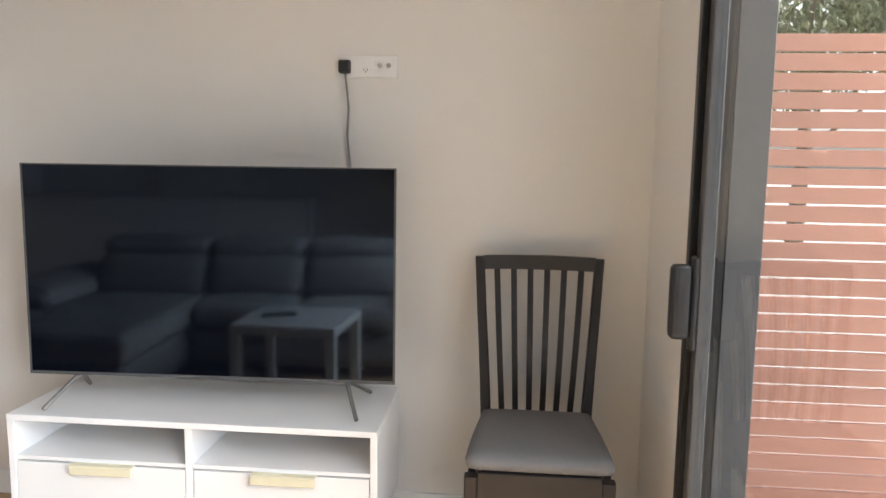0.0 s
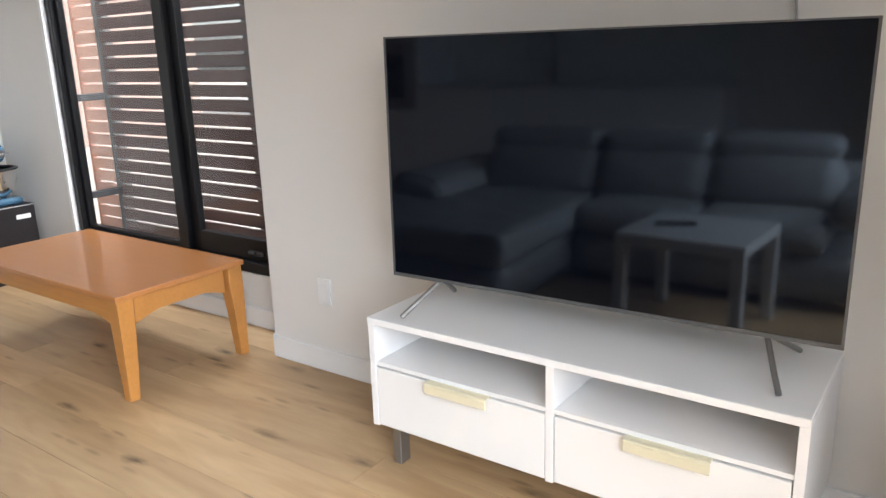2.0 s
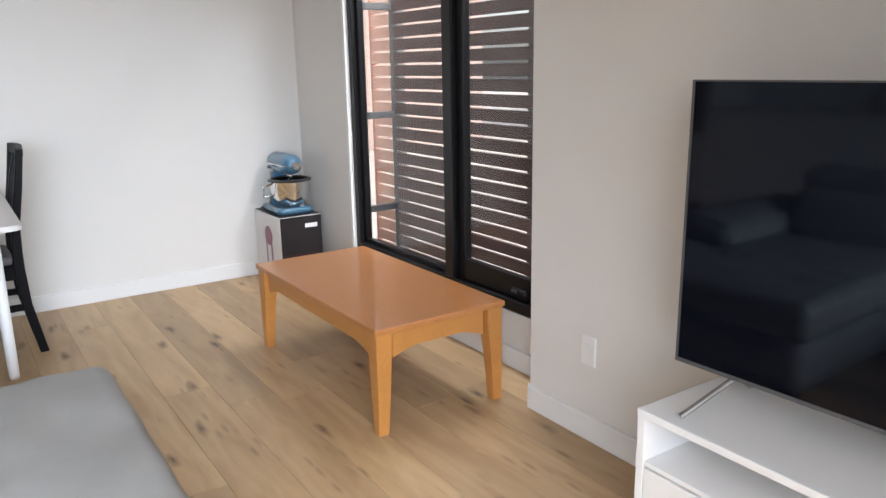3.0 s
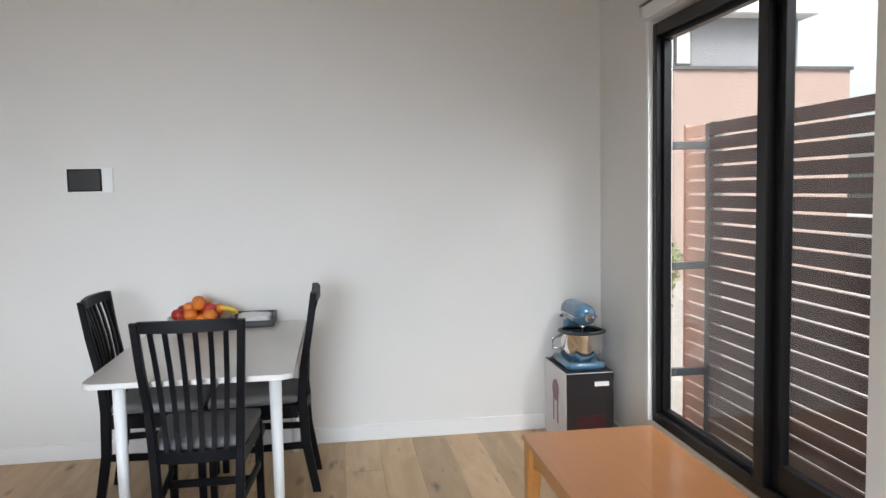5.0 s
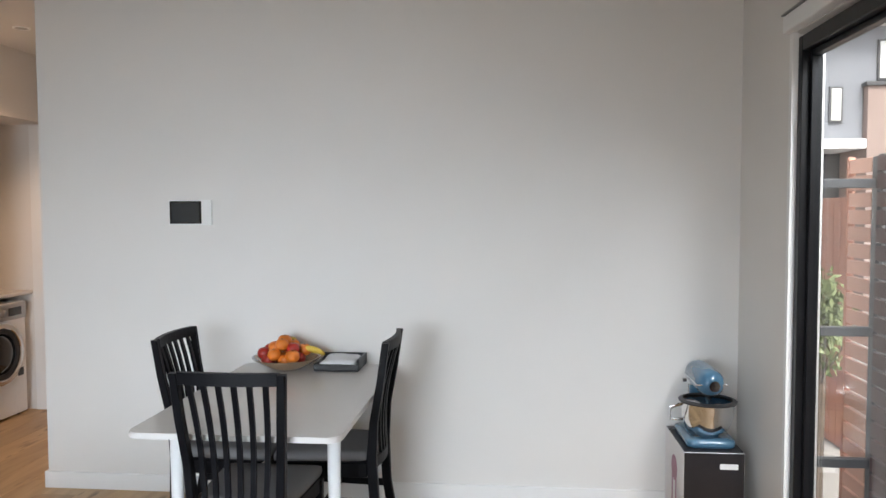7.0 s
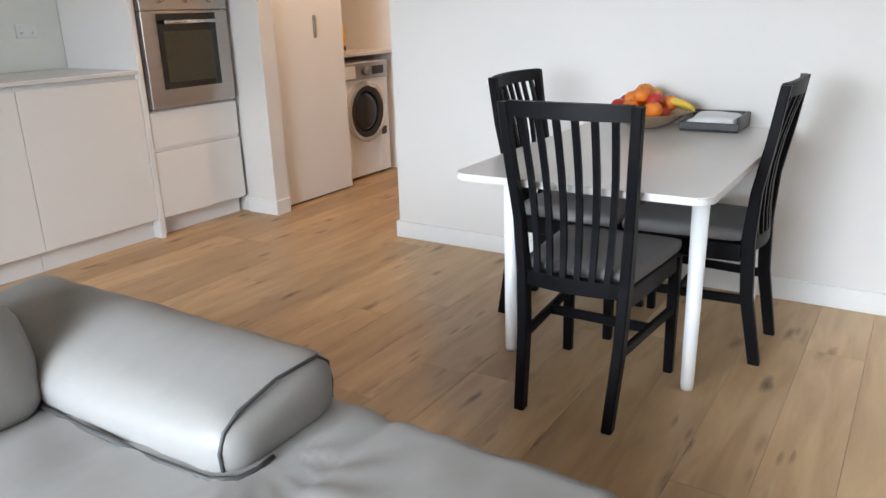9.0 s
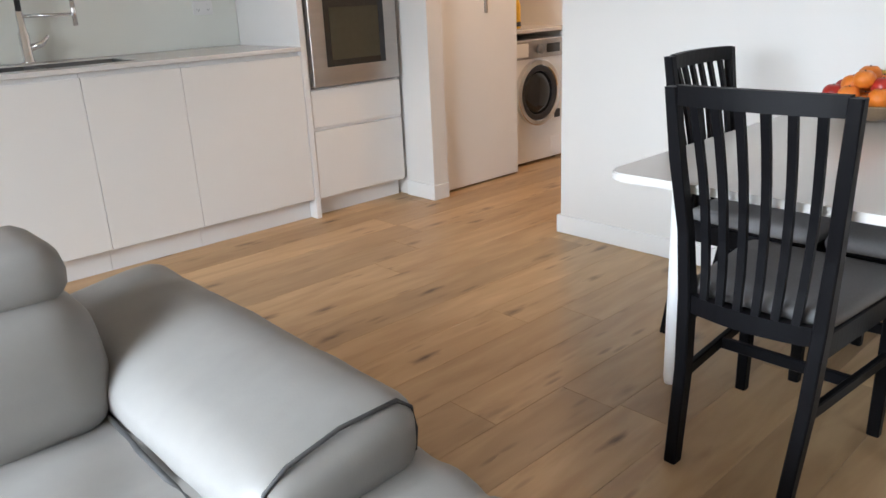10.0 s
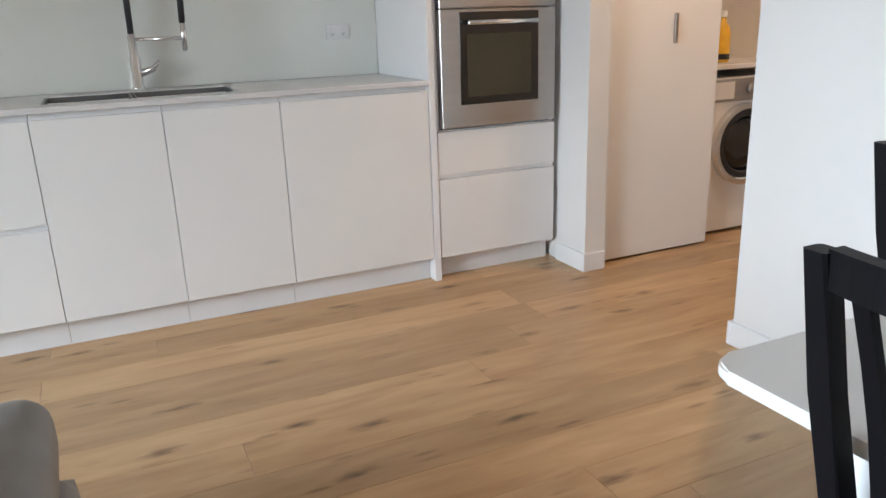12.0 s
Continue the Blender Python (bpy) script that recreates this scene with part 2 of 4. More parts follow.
M["sinksteel"] = mat("sink_steel", (0.20, 0.20, 0.20), 0.35, 0.9, var=0.1)
M["blackplastic"] = mat("black_plastic", (0.02, 0.02, 0.022), 0.4, var=0.1)
# One fence wood in three tones: shade and light sit in the colours.
M["fence"] = mat("shaded_fence_slat", (0.115, 0.064, 0.058), 0.7, var=0.15, scale=14, stretch=(0.6, 6, 6), bump=0.06, objvar=0.10)
M["fencelit"] = mat("lit_terracotta_slat", (0.56, 0.275, 0.195), 0.7, var=0.12, scale=14, stretch=(0.6, 6, 6), bump=0.3, objvar=0.08)
M["fencebright"] = mat("brightlit_fence_slat", (0.66, 0.40, 0.31), 0.7, var=0.12, scale=14, stretch=(0.6, 6, 6), bump=0.1, objvar=0.08)
M["concrete"] = mat("outdoor_paving", (0.36, 0.33, 0.30), 0.85, var=0.12, scale=8, bump=0.4)
M["peach"] = mat("peach_render", (0.34, 0.255, 0.225), 0.85, var=0.05, scale=4, bump=0.3)
M["greyclad"] = mat("grey_cladding", (0.24, 0.25, 0.275), 0.7, var=0.05, scale=4)
M["whiteclad"] = mat("white_render", (0.74, 0.74, 0.74), 0.8, var=0.03, scale=4)
M["leaf"] = mat("foliage", (0.15, 0.18, 0.07), 0.6, var=0.4, scale=20, objvar=0.2)
M["bark"] = mat("bark", (0.12, 0.085, 0.06), 0.9, var=0.3, scale=20, bump=0.6)
M["blue"] = mat("powder_blue_enamel", (0.055, 0.14, 0.225), 0.22, var=0.04, coat=0.5)
M["box"] = mat("printed_white_card", (0.66, 0.64, 0.64), 0.5, var=0.05)
M["pinkprint"] = mat("pink_print", (0.33, 0.14, 0.20), 0.5, var=0.3, scale=40)
M["blackcard"] = mat("black_card", (0.018, 0.016, 0.018), 0.35, var=0.2)
M["redprint"] = mat("dark_red_print", (0.05, 0.012, 0.018), 0.4, var=0.3)
M["windowglass"] = glass("window_glass", (0.93, 0.95, 0.95))
M["orangefruit"] = mat("orange_peel", (0.75, 0.20, 0.02), 0.42, var=0.1, scale=60, bump=0.4, fine=600)
M["redfruit"] = mat("red_apple_skin", (0.42, 0.03, 0.02), 0.3, var=0.35, scale=20)
M["banana"] = mat("banana_skin", (0.72, 0.50, 0.06), 0.5, var=0.12, scale=15)
M["paper"] = mat("white_paper", (0.76, 0.76, 0.77), 0.6, var=0.03)
M["laundrywood"] = mat("laundry_wall", (0.70, 0.60, 0.42), 0.7, var=0.03)
M["yellowliquid"] = mat("yellow_bottle", (0.72, 0.42, 0.03), 0.3, var=0.15)
M["purple"] = mat("lilac_matte", (0.40, 0.36, 0.62), 0.9, var=0.1)
M["oak"] = oak()
lampm = bpy.data.materials.new("downlight_diffuser")
lampm.use_nodes = True
lampm.node_tree.nodes["Principled BSDF"].inputs["Base Color"].default_value = (0.6, 0.6, 0.6, 1)


# ---- mesh helpers ----
def part(name, bm, material, parent=None, label="", smooth=False):
    me = bpy.data.meshes.new(name)
    bm.normal_update()
    bm.to_mesh(me)
    bm.free()
    me.materials.append(material)
    if smooth:
        for p in me.polygons:
            p.use_smooth = True
    ob = new(name, me)
    if parent is not None:
        ob.parent = parent
    if label:
        tagged(ob, label)
    return ob


def thing(name, label, category, m=None, group="", kind=""):
    ob = new(name)
    ob.empty_display_size = 0.1
    if m is not None:
        ob.matrix_basis = m
    return tagged(ob, label, category, group, kind)


def box(lo, hi, r=0.0, bm=None, seg=1):
    bm2 = bmesh.new()
    s = [hi[i] - lo[i] for i in range(3)]
    c = [(hi[i] + lo[i]) / 2 for i in range(3)]
    bmesh.ops.create_cube(bm2, size=1, matrix=Matrix.Translation(c) @ Matrix.Diagonal((*s, 1)))
    if r > 0:
        bmesh.ops.bevel(bm2, geom=bm2.edges[:], offset=r, segments=seg, profile=0.6, affect="EDGES")
    return join(bm, bm2)


def join(bm, bm2):
    if bm is None:
        return bm2
    me = bpy.data.meshes.new("tmp")
    bm2.to_mesh(me)
    bm2.free()
    bm.from_mesh(me)
    bpy.data.meshes.remove(me)
    return bm


def prism(rects, bm=None, r=0.0):
    """Rects: (cx, cy, z, hx, hy) from bottom to top, lofted."""
    bm2 = bmesh.new()
    loops = []
    for cx, cy, z, hx, hy in rects:
        loops.append([bm2.verts.new((cx + sx * hx, cy + sy * hy, z)) for sx, sy in ((-1, -1), (1, -1), (1, 1), (-1, 1))])
    for a, b in zip(loops, loops[1:]):
        for i in range(4):
            bm2.faces.new((a[i], a[(i + 1) % 4], b[(i + 1) % 4], b[i]))
    bm2.faces.new(loops[0][::-1])
    bm2.faces.new(loops[-1])
    if r > 0:
        es = [e for e in bm2.edges if abs(e.verts[0].co.z - e.verts[1].co.z) > 1e-4]
        bmesh.ops.bevel(bm2, geom=es, offset=r, segments=1, affect="EDGES")
    return join(bm, bm2)


def tube(points, r, n=10, bm=None, radii=None):
    bm2 = bmesh.new()
    pts = [Vector(p) for p in points]
    rings = []
    up = Vector((0.13, 0.21, 0.97)).normalized()
    for i, p in enumerate(pts):
        d = (pts[min(i + 1, len(pts) - 1)] - pts[max(i - 1, 0)]).normalized()
        a = d.cross(up)
        if a.length < 0.05:
            a = d.cross(Vector((1, 0.1, 0)))
        a.normalize()
        b = d.cross(a)
        rr = radii[i] if radii else r
        rings.append([bm2.verts.new(p + (a * math.cos(2 * math.pi * k / n) + b * math.sin(2 * math.pi * k / n)) * rr) for k in range(n)])
    for a, b in zip(rings, rings[1:]):
        for k in range(n):
            bm2.faces.new((a[k], a[(k + 1) % n], b[(k + 1) % n], b[k]))
    bm2.faces.new(rings[0][::-1])
    bm2.faces.new(rings[-1])
    bmesh.ops.recalc_face_normals(bm2, faces=bm2.faces[:])
    return join(bm, bm2)


def lathe(profile, n=28, bm=None, centre=(0, 0, 0), closed=True):
    """Profile: (radius, z) from bottom to top."""
    bm2 = bmesh.new()
    rings = []
    for r, z in profile:
        rings.append([bm2.verts.new((centre[0] + max(r, 1e-4) * math.cos(2 * math.pi * k / n), centre[1] + max(r, 1e-4) * math.sin(2 * math.pi * k / n), centre[2] + z)) for k in range(n)])
    for a, b in zip(rings, rings[1:]):
        for k in range(n):
            bm2.faces.new((a[k], a[(k + 1) % n], b[(k + 1) % n], b[k]))
    if closed:
        bm2.faces.new(rings[0][::-1])
        bm2.faces.new(rings[-1])
    return join(bm, bm2)


def cushion(lo, hi, r, step=0.04, puff=0.0, wrinkle=0.0, fold=None, seed=0, bm=None):
    """A soft box: rounded by r, swollen by puff on all sides, with small wrinkles; fold(co) moves points further."""
    bm2 = bmesh.new()
    lo, hi = Vector(lo), Vector(hi)
    size = hi - lo
    n = [max(2, int(round(s / step))) for s in size]
    grid = {}

    def vert(i, j, k):
        key = (i, j, k)
        if key not in grid:
            grid[key] = bm2.verts.new((lo.x + size.x * i / n[0], lo.y + size.y * j / n[1], lo.z + size.z * k / n[2]))
        return grid[key]

    for ax in range(3):
        u, v = (ax + 1) % 3, (ax + 2) % 3
        for side in (0, n[ax]):
            for a in range(n[u]):
                for b in range(n[v]):
                    q = []
                    for da, db in ((0, 0), (1, 0), (1, 1), (0, 1)):
                        idx = [0, 0, 0]
                        idx[ax], idx[u], idx[v] = side, a + da, b + db
                        q.append(vert(*idx))
                    bm2.faces.new(q if side else q[::-1])
    centre, half = (lo + hi) / 2, size / 2
    for v in bm2.verts:
        p = v.co.copy()
        inner = Vector([min(max(p[i], lo[i] + min(r, half[i])), hi[i] - min(r, half[i])) for i in range(3)])
        d = p - inner
        if d.length > 1e-6:
            m = max(abs(c) for c in d)
            p = inner + d.normalized() * m
        t = Vector([(p[i] - centre[i]) / half[i] for i in range(3)])
        for i in range(3):
            o = [abs(t[j]) for j in range(3) if j != i]
            p[i] += puff * t[i] * (1 - min(o[0], 1) ** 2) * (1 - min(o[1], 1) ** 2)
        if wrinkle:
            q = Vector((p.x * 4.5 + seed, p.y * 9, p.z * 7))
            p.z += wrinkle * noise.noise(q)
            p += Vector((0.3, 0.3, 0)) * wrinkle * noise.noise(q * 1.7)
        if fold:
            p = fold(p)
        v.co = p
    return join(bm, bm2)


def structure(name, bm, material, label="", parent=None):
    ob = part(name, bm, material, parent, label)
    ob["kind"] = "structure"
    return ob


# ---- room shell ----
YC = -0.748
XL, XR, YK, YW, YT, H = -4.588, 0.87, -2.60, 2.957, 2.757, 2.687
WX0, WX1, WZ0, WZ1 = -3.89, -2.06, 0.25, 2.235
DY0, DY1, DZ1 = -0.75, 2.16, 2.30
structure("floor", box((-7.2, -2.9, -0.12), (0.98, 3.2, -0.014)), M["blackplastic"], "dark underlay beneath the oak boards")
structure("ceiling", box((-7.2, -2.9, H), (1.1, 3.2, H + 0.12)), M["ceil"], "flat white plasterboard ceiling")
b = box((-7.2, YC, 0), (XL, YC + 0.12, H))
b = box((XL - 0.12, YC + 0.12, 0), (XL, 3.2, H), bm=b)
structure("wall_west", b, M["wall"], "plain white painted dining wall ending at a corridor corner")
b = box((WX0 - 0.725, YW, 0), (WX0, YW + 0.12, H))
b = box((WX0, YW, WZ1), (WX1, YW + 0.12, H), bm=b)
b = box((WX0, YW, 0), (WX1, YW + 0.12, WZ0), bm=b)
structure("wall_north_window", b, M["wall"], "white painted wall recessed around the tall black window")
structure("wall_north_television", box((WX1, YT, 0), (XR + 0.14, YT + 0.32, H)), M["wall"], "off-white painted wall behind the television")
b = box((XR, DY1, 0), (XR + 0.14, YT, H))
b = box((XR, DY0, DZ1), (XR + 0.14, DY1, H), bm=b)
b = box((XR, YK, 0), (XR + 0.14, DY0, H), bm=b)
structure("wall_east", b, M["wall"], "off-white painted wall around the sliding glass door")
structure("wall_south", box((XL - 0.15, YK - 0.14, 0), (XR + 0.14, YK, H)), M["wall"], "white painted wall behind the kitchen")
structure("wall_corridor_end", box((-7.2, -2.9, 0), (-7.08, YC, H)), M["wall"], "white painted corridor end wall")
b = box((-4.712, YK, 0), (-4.603, -1.718, H))
structure("wall_nib", b, M["wall"], "white painted nib wall beside the tall oven unit")
b = box((-4.713, YK - 0.05, 2.2), (-6.2, -1.70, H))
b = box((-6.32, YK - 0.05, 0), (-6.14, -1.70, H), bm=b)
b = box((-7.1, -1.80, 0), (-6.32, -1.70, H), bm=b)
structure("wall_laundry_front", b, M["wall"], "painted wall around the laundry cupboard")
structure("wall_laundry_back", box((-6.3, YK - 0.14, 0), (-4.74, YK, H)), M["laundrywood"], "warm cream wall inside the laundry cupboard")


def skirting(p0, p1, out):
    """Skirting board along a wall from p0 to p1 (x, y), its face towards out."""
    x0, x1 = sorted((p0[0], p1[0]))
    y0, y1 = sorted((p0[1], p1[1]))
    t = 0.016
    lo = [x0 + min(out[0] * t, 0), y0 + min(out[1] * t, 0), 0]
    hi = [x1 + max(out[0] * t, 0), y1 + max(out[1] * t, 0), 0.092]
    structure("baseboard", box(lo, hi, 0.003), M["trim"], "white painted square skirting board")


skirting((XL, YC), (XL, YW), (1, 0))
skirting((-7.08, YC), (XL + 0.016, YC), (0, -1))
skirting((XL + 0.016, YW), (WX1, YW), (0, -1))
skirting((WX1, YT), (XR, YT), (0, -1))
skirting((WX1, YT + 0.0), (WX1, YW - 0.016), (-1, 0))
skirting((XR, DY1 + 0.06), (XR, YT - 0.016), (-1, 0))
skirting((-4.603, -1.955), (-4.603, -1.718), (1, 0))
skirting((-4.712, -1.718), (-4.587, -1.718), (0, 1))

# ---- window with two panes ----
win = tagged(new("window_1"), "tall two-pane window in a black aluminium frame", kind="structure")
GY = YW + 0.12
b = None
FD0, FD1 = YW + 0.004, YW + 0.085
b = box((WX0 + 0.03, FD0, WZ0), (WX0 + 0.070, FD1, WZ1 - 0.02), 0.003)
b = box((WX1 - 0.06, FD0, WZ0), (WX1, FD1, WZ1 - 0.02), 0.003, b)
b = box((WX0 + 0.070, FD0, WZ0), (WX1 - 0.06, FD1, WZ0 + 0.05), 0.003, b)
b = box((WX0 + 0.070, FD0, WZ1 - 0.08), (WX1 - 0.06, FD1, WZ1 - 0.02), 0.003, b)
b = box((-2.935, FD0 - 0.002, WZ0 + 0.05), (-2.865, FD1, WZ1 - 0.08), 0.003, b)
part("window_frame", b, M["black"], win)
for x0, x1, z0 in ((WX0 + 0.072, -2.937, WZ0 + 0.052), (-2.863, WX1 - 0.062, WZ0 + 0.052)):
    y0, y1, w = FD0 + 0.03, FD0 + 0.068, (0.022 if x0 < -3 else 0.055)
    b = box((x0, y0, z0), (x0 + w, y1, WZ1 - 0.082), 0.002)
    b = box((x1 - w, y0, z0), (x1, y1, WZ1 - 0.082), 0.002, b)
    b = box((x0 + w, y0, z0), (x1 - w, y1, z0 + (w if x0 < -3 else 0.10)), 0.002, b)
    b = box((x0 + w, y0, WZ1 - 0.082 - w), (x1 - w, y1, WZ1 - 0.082), 0.002, b)
    part("sash", b, M["black"], win)
    g = part("pane", box((x0 + w, y0 + 0.017, z0 + (w if x0 < -3 else 0.10)), (x1 - w, y0 + 0.023, WZ1 - 0.082 - w)), M["windowglass"], win, "clear glass pane")
    g.visible_shadow = False
b = box((-2.46, FD0 + 0.02, WZ0 + 0.075), (-2.36, FD0 + 0.05, WZ0 + 0.10), 0.006)
b = tube([(-2.41, FD0 + 0.03, WZ0 + 0.09), (-2.41, FD0 - 0.01, WZ0 + 0.10), (-2.36, FD0 - 0.02, WZ0 + 0.105)], 0.007, 8, b)
part("winder", b, M["blackplastic"], win, "small black window winder")
tr = tagged(new("trim"), "white blind track and head rail round the window", kind="structure")
part("side_track", box((WX0, YW - 0.02, WZ0), (WX0 + 0.03, YW + 0.004, WZ1), 0.002), M["trim"], tr)
part("head_rail", box((WX0, YW - 0.05, WZ1), (WX1 - 0.002, YW - 0.001, WZ1 + 0.068), 0.008, seg=2), M["trim"], tr)
part("rail_lip", box((WX0 - 0.005, YW - 0.055, WZ1 + 0.070), (WX1 - 0.002, YW - 0.001, WZ1 + 0.078), 0.002), M["greyleg"], tr)

# ---- sliding glass door ----
door = tagged(new("door_1"), "sliding glass door in a dark aluminium frame", kind="structure")
b = box((XR - 0.012, DY1 - 0.035, 0), (XR + 0.075, DY1, DZ1), 0.003)
b = box((XR - 0.012, DY0, 0), (XR + 0.10, DY0 + 0.035, DZ1), 0.003, b)
b = box((XR - 0.012, DY0 + 0.035, DZ1 - 0.04), (XR + 0.10, DY1 - 0.035, DZ1), 0.003, b)
b = box((XR - 0.012, DY0 + 0.035, 0.0), (XR + 0.10, DY1 - 0.035, 0.03), 0.003, b)
part("door_frame", b, M["black"], door)
part("outer_jamb", box((XR + 0.0755, DY1 - 0.035, -0.1), (XR + 0.165, DY1, DZ1), 0.002), M["greyframe"], door, "charcoal outer jamb")
for y0, y1, x0 in ((0.70, DY1 - 0.036, XR + 0.005), (DY0 + 0.036, 0.74, XR + 0.05)):
    b = box((x0, y1 - 0.045, 0.032), (x0 + 0.035, y1, DZ1 - 0.042), 0.003)
    b = box((x0, y0, 0.032), (x0 + 0.035, y0 + 0.045, DZ1 - 0.042), 0.003, b)
    b = box((x0, y0 + 0.045, 0.032), (x0 + 0.035, y1 - 0.045, 0.10), 0.003, b)
    b = box((x0, y0 + 0.045, DZ1 - 0.10), (x0 + 0.035, y1 - 0.045, DZ1 - 0.042), 0.003, b)
    leaf = part("door_leaf", b, M["greyframe"], door)
    g = part("pane", box((x0 + 0.014, y0 + 0.045, 0.10), (x0 + 0.020, y1 - 0.045, DZ1 - 0.10)), M["windowglass"], leaf, "clear glass pane")
    g.visible_shadow = False
b = box((XR - 0.010, DY1 - 0.085, 0.82), (XR + 0.004, DY1 - 0.040, 1.06), 0.005)
b = box((XR - 0.062, DY1 - 0.086, 0.85), (XR - 0.0105, DY1 - 0.040, 1.04), 0.018, b, 3)
part("door_handle", b, M["blackplastic"], door, "chunky black pull handle")

# ---- kitchen ----
FY = -1.955


def front(name, x0, x1, z0, z1, parent, label=""):
    return part(name, box((x0 + 0.0015, FY - 0.018, z0), (x1 - 0.0015, FY, z1), 0.0015), M["lamshade"], parent, label)


def base_unit(x0, x1, fronts, label):
    t = thing("base_cabinet", label, "cabinet", group="kitchen base cabinets")
    part("body", box((x0 + 0.001, YK + 0.01, 0.108), (x1 - 0.001, FY - 0.021, 0.925)), M["lam"], t)
    part("plinth", box((x0 + 0.001, FY - 0.075, 0.0), (x1 - 0.001, FY - 0.06, 0.107)), M["lam"], t)
    for nm, z0, z1 in fronts:
        front(nm, x0, x1, z0, z1, t)
    return t


base_unit(-3.905, -3.235, [("door", 0.115, 0.905)], "wide white handleless base cabinet beside the end panel")
base_unit(-3.235, -2.775, [("door", 0.115, 0.905)], "white handleless base cabinet under the sink")
base_unit(-2.775, -2.312, [("door", 0.115, 0.905)], "white handleless base cabinet beside the drawers")
base_unit(-2.312, -1.71, [("drawer", 0.115, 0.492), ("drawer", 0.512, 0.905)], "white base cabinet with two handleless drawers")
base_unit(-1.71, -1.11, [("drawer", 0.115, 0.492), ("drawer", 0.512, 0.905)], "white base cabinet with two handleless drawers")

ep = thing("end_panel", "white laminate end panel reaching the floor beside the oven unit", "panel")
part("panel", box((-3.940, YK + 0.01, 0), (-3.907, FY + 0.004, 2.3), 0.002), M["lam"], ep)
# the panel stands full height behind and low at the front edge
wt = thing("worktop", "pale grey stone worktop along the kitchen wall", "worktop")
WTX0, WTX1, WTZ = -3.905, -1.10, 0.95
SX0, SX1, SY0, SY1 = -3.10, -2.36, -2.43, -2.08
b = box((WTX0, SY1, 0.928), (WTX1, FY + 0.012, WTZ), 0.002)
b = box((WTX0, YK + 0.012, 0.928), (WTX1, SY0, WTZ), 0.002, b)
b = box((WTX0, SY0, 0.928), (SX0, SY1, WTZ), 0, b)
b = box((SX1, SY0, 0.928), (WTX1, SY1, WTZ), 0, b)
part("slab", b, M["stone"], wt)
sk = thing("sink", "double stainless steel sink let into the worktop", "sink")
for x0, x1, nm in ((SX0, -2.70, "bowl"), (-2.69, SX1, "bowl")):
    b = box((x0, SY0, 0.76), (x1, SY1, 0.765))
    for lo, hi in (((x0, SY0, 0.765), (x0 + 0.006, SY1, 0.946)), ((x1 - 0.006, SY0, 0.765), (x1, SY1, 0.946)), ((x0 + 0.006, SY0, 0.765), (x1 - 0.006, SY0 + 0.006, 0.946)), ((x0 + 0.006, SY1 - 0.006, 0.765), (x1 - 0.006, SY1, 0.946))):
        b = box(lo, hi, 0, b)
    part(nm, b, M["sinksteel"], sk)
    part("waste", lathe([(0.04, 0), (0.04, 0.004), (0.02, 0.004)], 20, centre=((x0 + x1) / 2, (SY0 + SY1) / 2, 0.766)), M["chrome"], sk)
TX, TY = -2.735, -2.50
tp = thing("spring_tap", "tall chrome and black pull-down kitchen tap", "tap")
part("base", lathe([(0.030, 0), (0.030, 0.012), (0.025, 0.02), (0.025, 0.14), (0.018, 0.155), (0.0185, 0.235), (0.012, 0.245)], 20, centre=(TX, TY, WTZ)), M["chrome"], tp, smooth=True)
arc = [(TX, TY, 1.185)] + [(TX - 0.105 + 0.105 * math.cos(a), TY + 0.02 + 0.05 * (1 - math.cos(a)), 1.33 + 0.125 * math.sin(a)) for a in [math.pi * k / 12 for k in range(13)]] + [(TX - 0.206, TY + 0.12, 1.235)]
part("hose", tube(arc, 0.0135, 12), M["blackplastic"], tp, "black flexible spout hose", True)
part("spray_head", tube([(TX - 0.206, TY + 0.12, 1.24), (TX - 0.206, TY + 0.12, 1.18), (TX - 0.206, TY + 0.12, 1.115)], 0.012, 14, radii=[0.011, 0.013, 0.011]), M["chrome"], tp, "", True)
part("holder_arm", tube([(TX, TY, 1.168), (TX - 0.10, TY + 0.055, 1.168), (TX - 0.204, TY + 0.12, 1.168)], 0.008, 10), M["chrome"], tp, "", True)
part("lever", tube([(TX - 0.01, TY, 1.02), (TX - 0.07, TY + 0.02, 1.04), (TX - 0.10, TY + 0.03, 1.075)], 0.01, 10, radii=[0.018, 0.014, 0.006]), M["chrome"], tp, "", True)
structure("splashback", box((-3.905, YK + 0.002, 0.952), (-1.10, YK + 0.010, 1.62)), M["splash"], "pale green-white glass splashback")


def power_point(m, label, w=0.116, h=0.074, upright=False):
    t = thing("power_point", label, "wall socket", m)
    part("plate", box((-w / 2, -0.009, -h / 2), (w / 2, 0, h / 2), 0.003, seg=2), M["white"], t)
    if upright:
        part("socket_face", box((-0.022, -0.0115, -0.035), (0.022, -0.0092, 0.035), 0.001), M["trim"], t)
    for sx in () if upright else (-0.03, 0.03):
        part("switch", box((sx - 0.006, -0.013, 0.012), (sx + 0.006, -0.0095, 0.026), 0.001), M["trim"], t)
        b = None
        for dx, a in ((-0.006, 0.5), (0.006, -0.5), (0, 0)):
            b = box((sx + dx - 0.001, -0.0105, -0.012 - (0.007 if dx == 0 else 0)), (sx + dx + 0.001, -0.0092, -0.005 - (0.007 if dx == 0 else 0)), 0, b)
        part("socket_slot", b, M["blackplastic"], t)
    return t


power_point(pose(-3.70, YK + 0.010, 1.165, 0, 0, 180), "white double power point on the glass splashback")
power_point(pose(-1.75, YT, 0.33), "small upright white wall outlet low on the television wall", 0.066, 0.106, True)

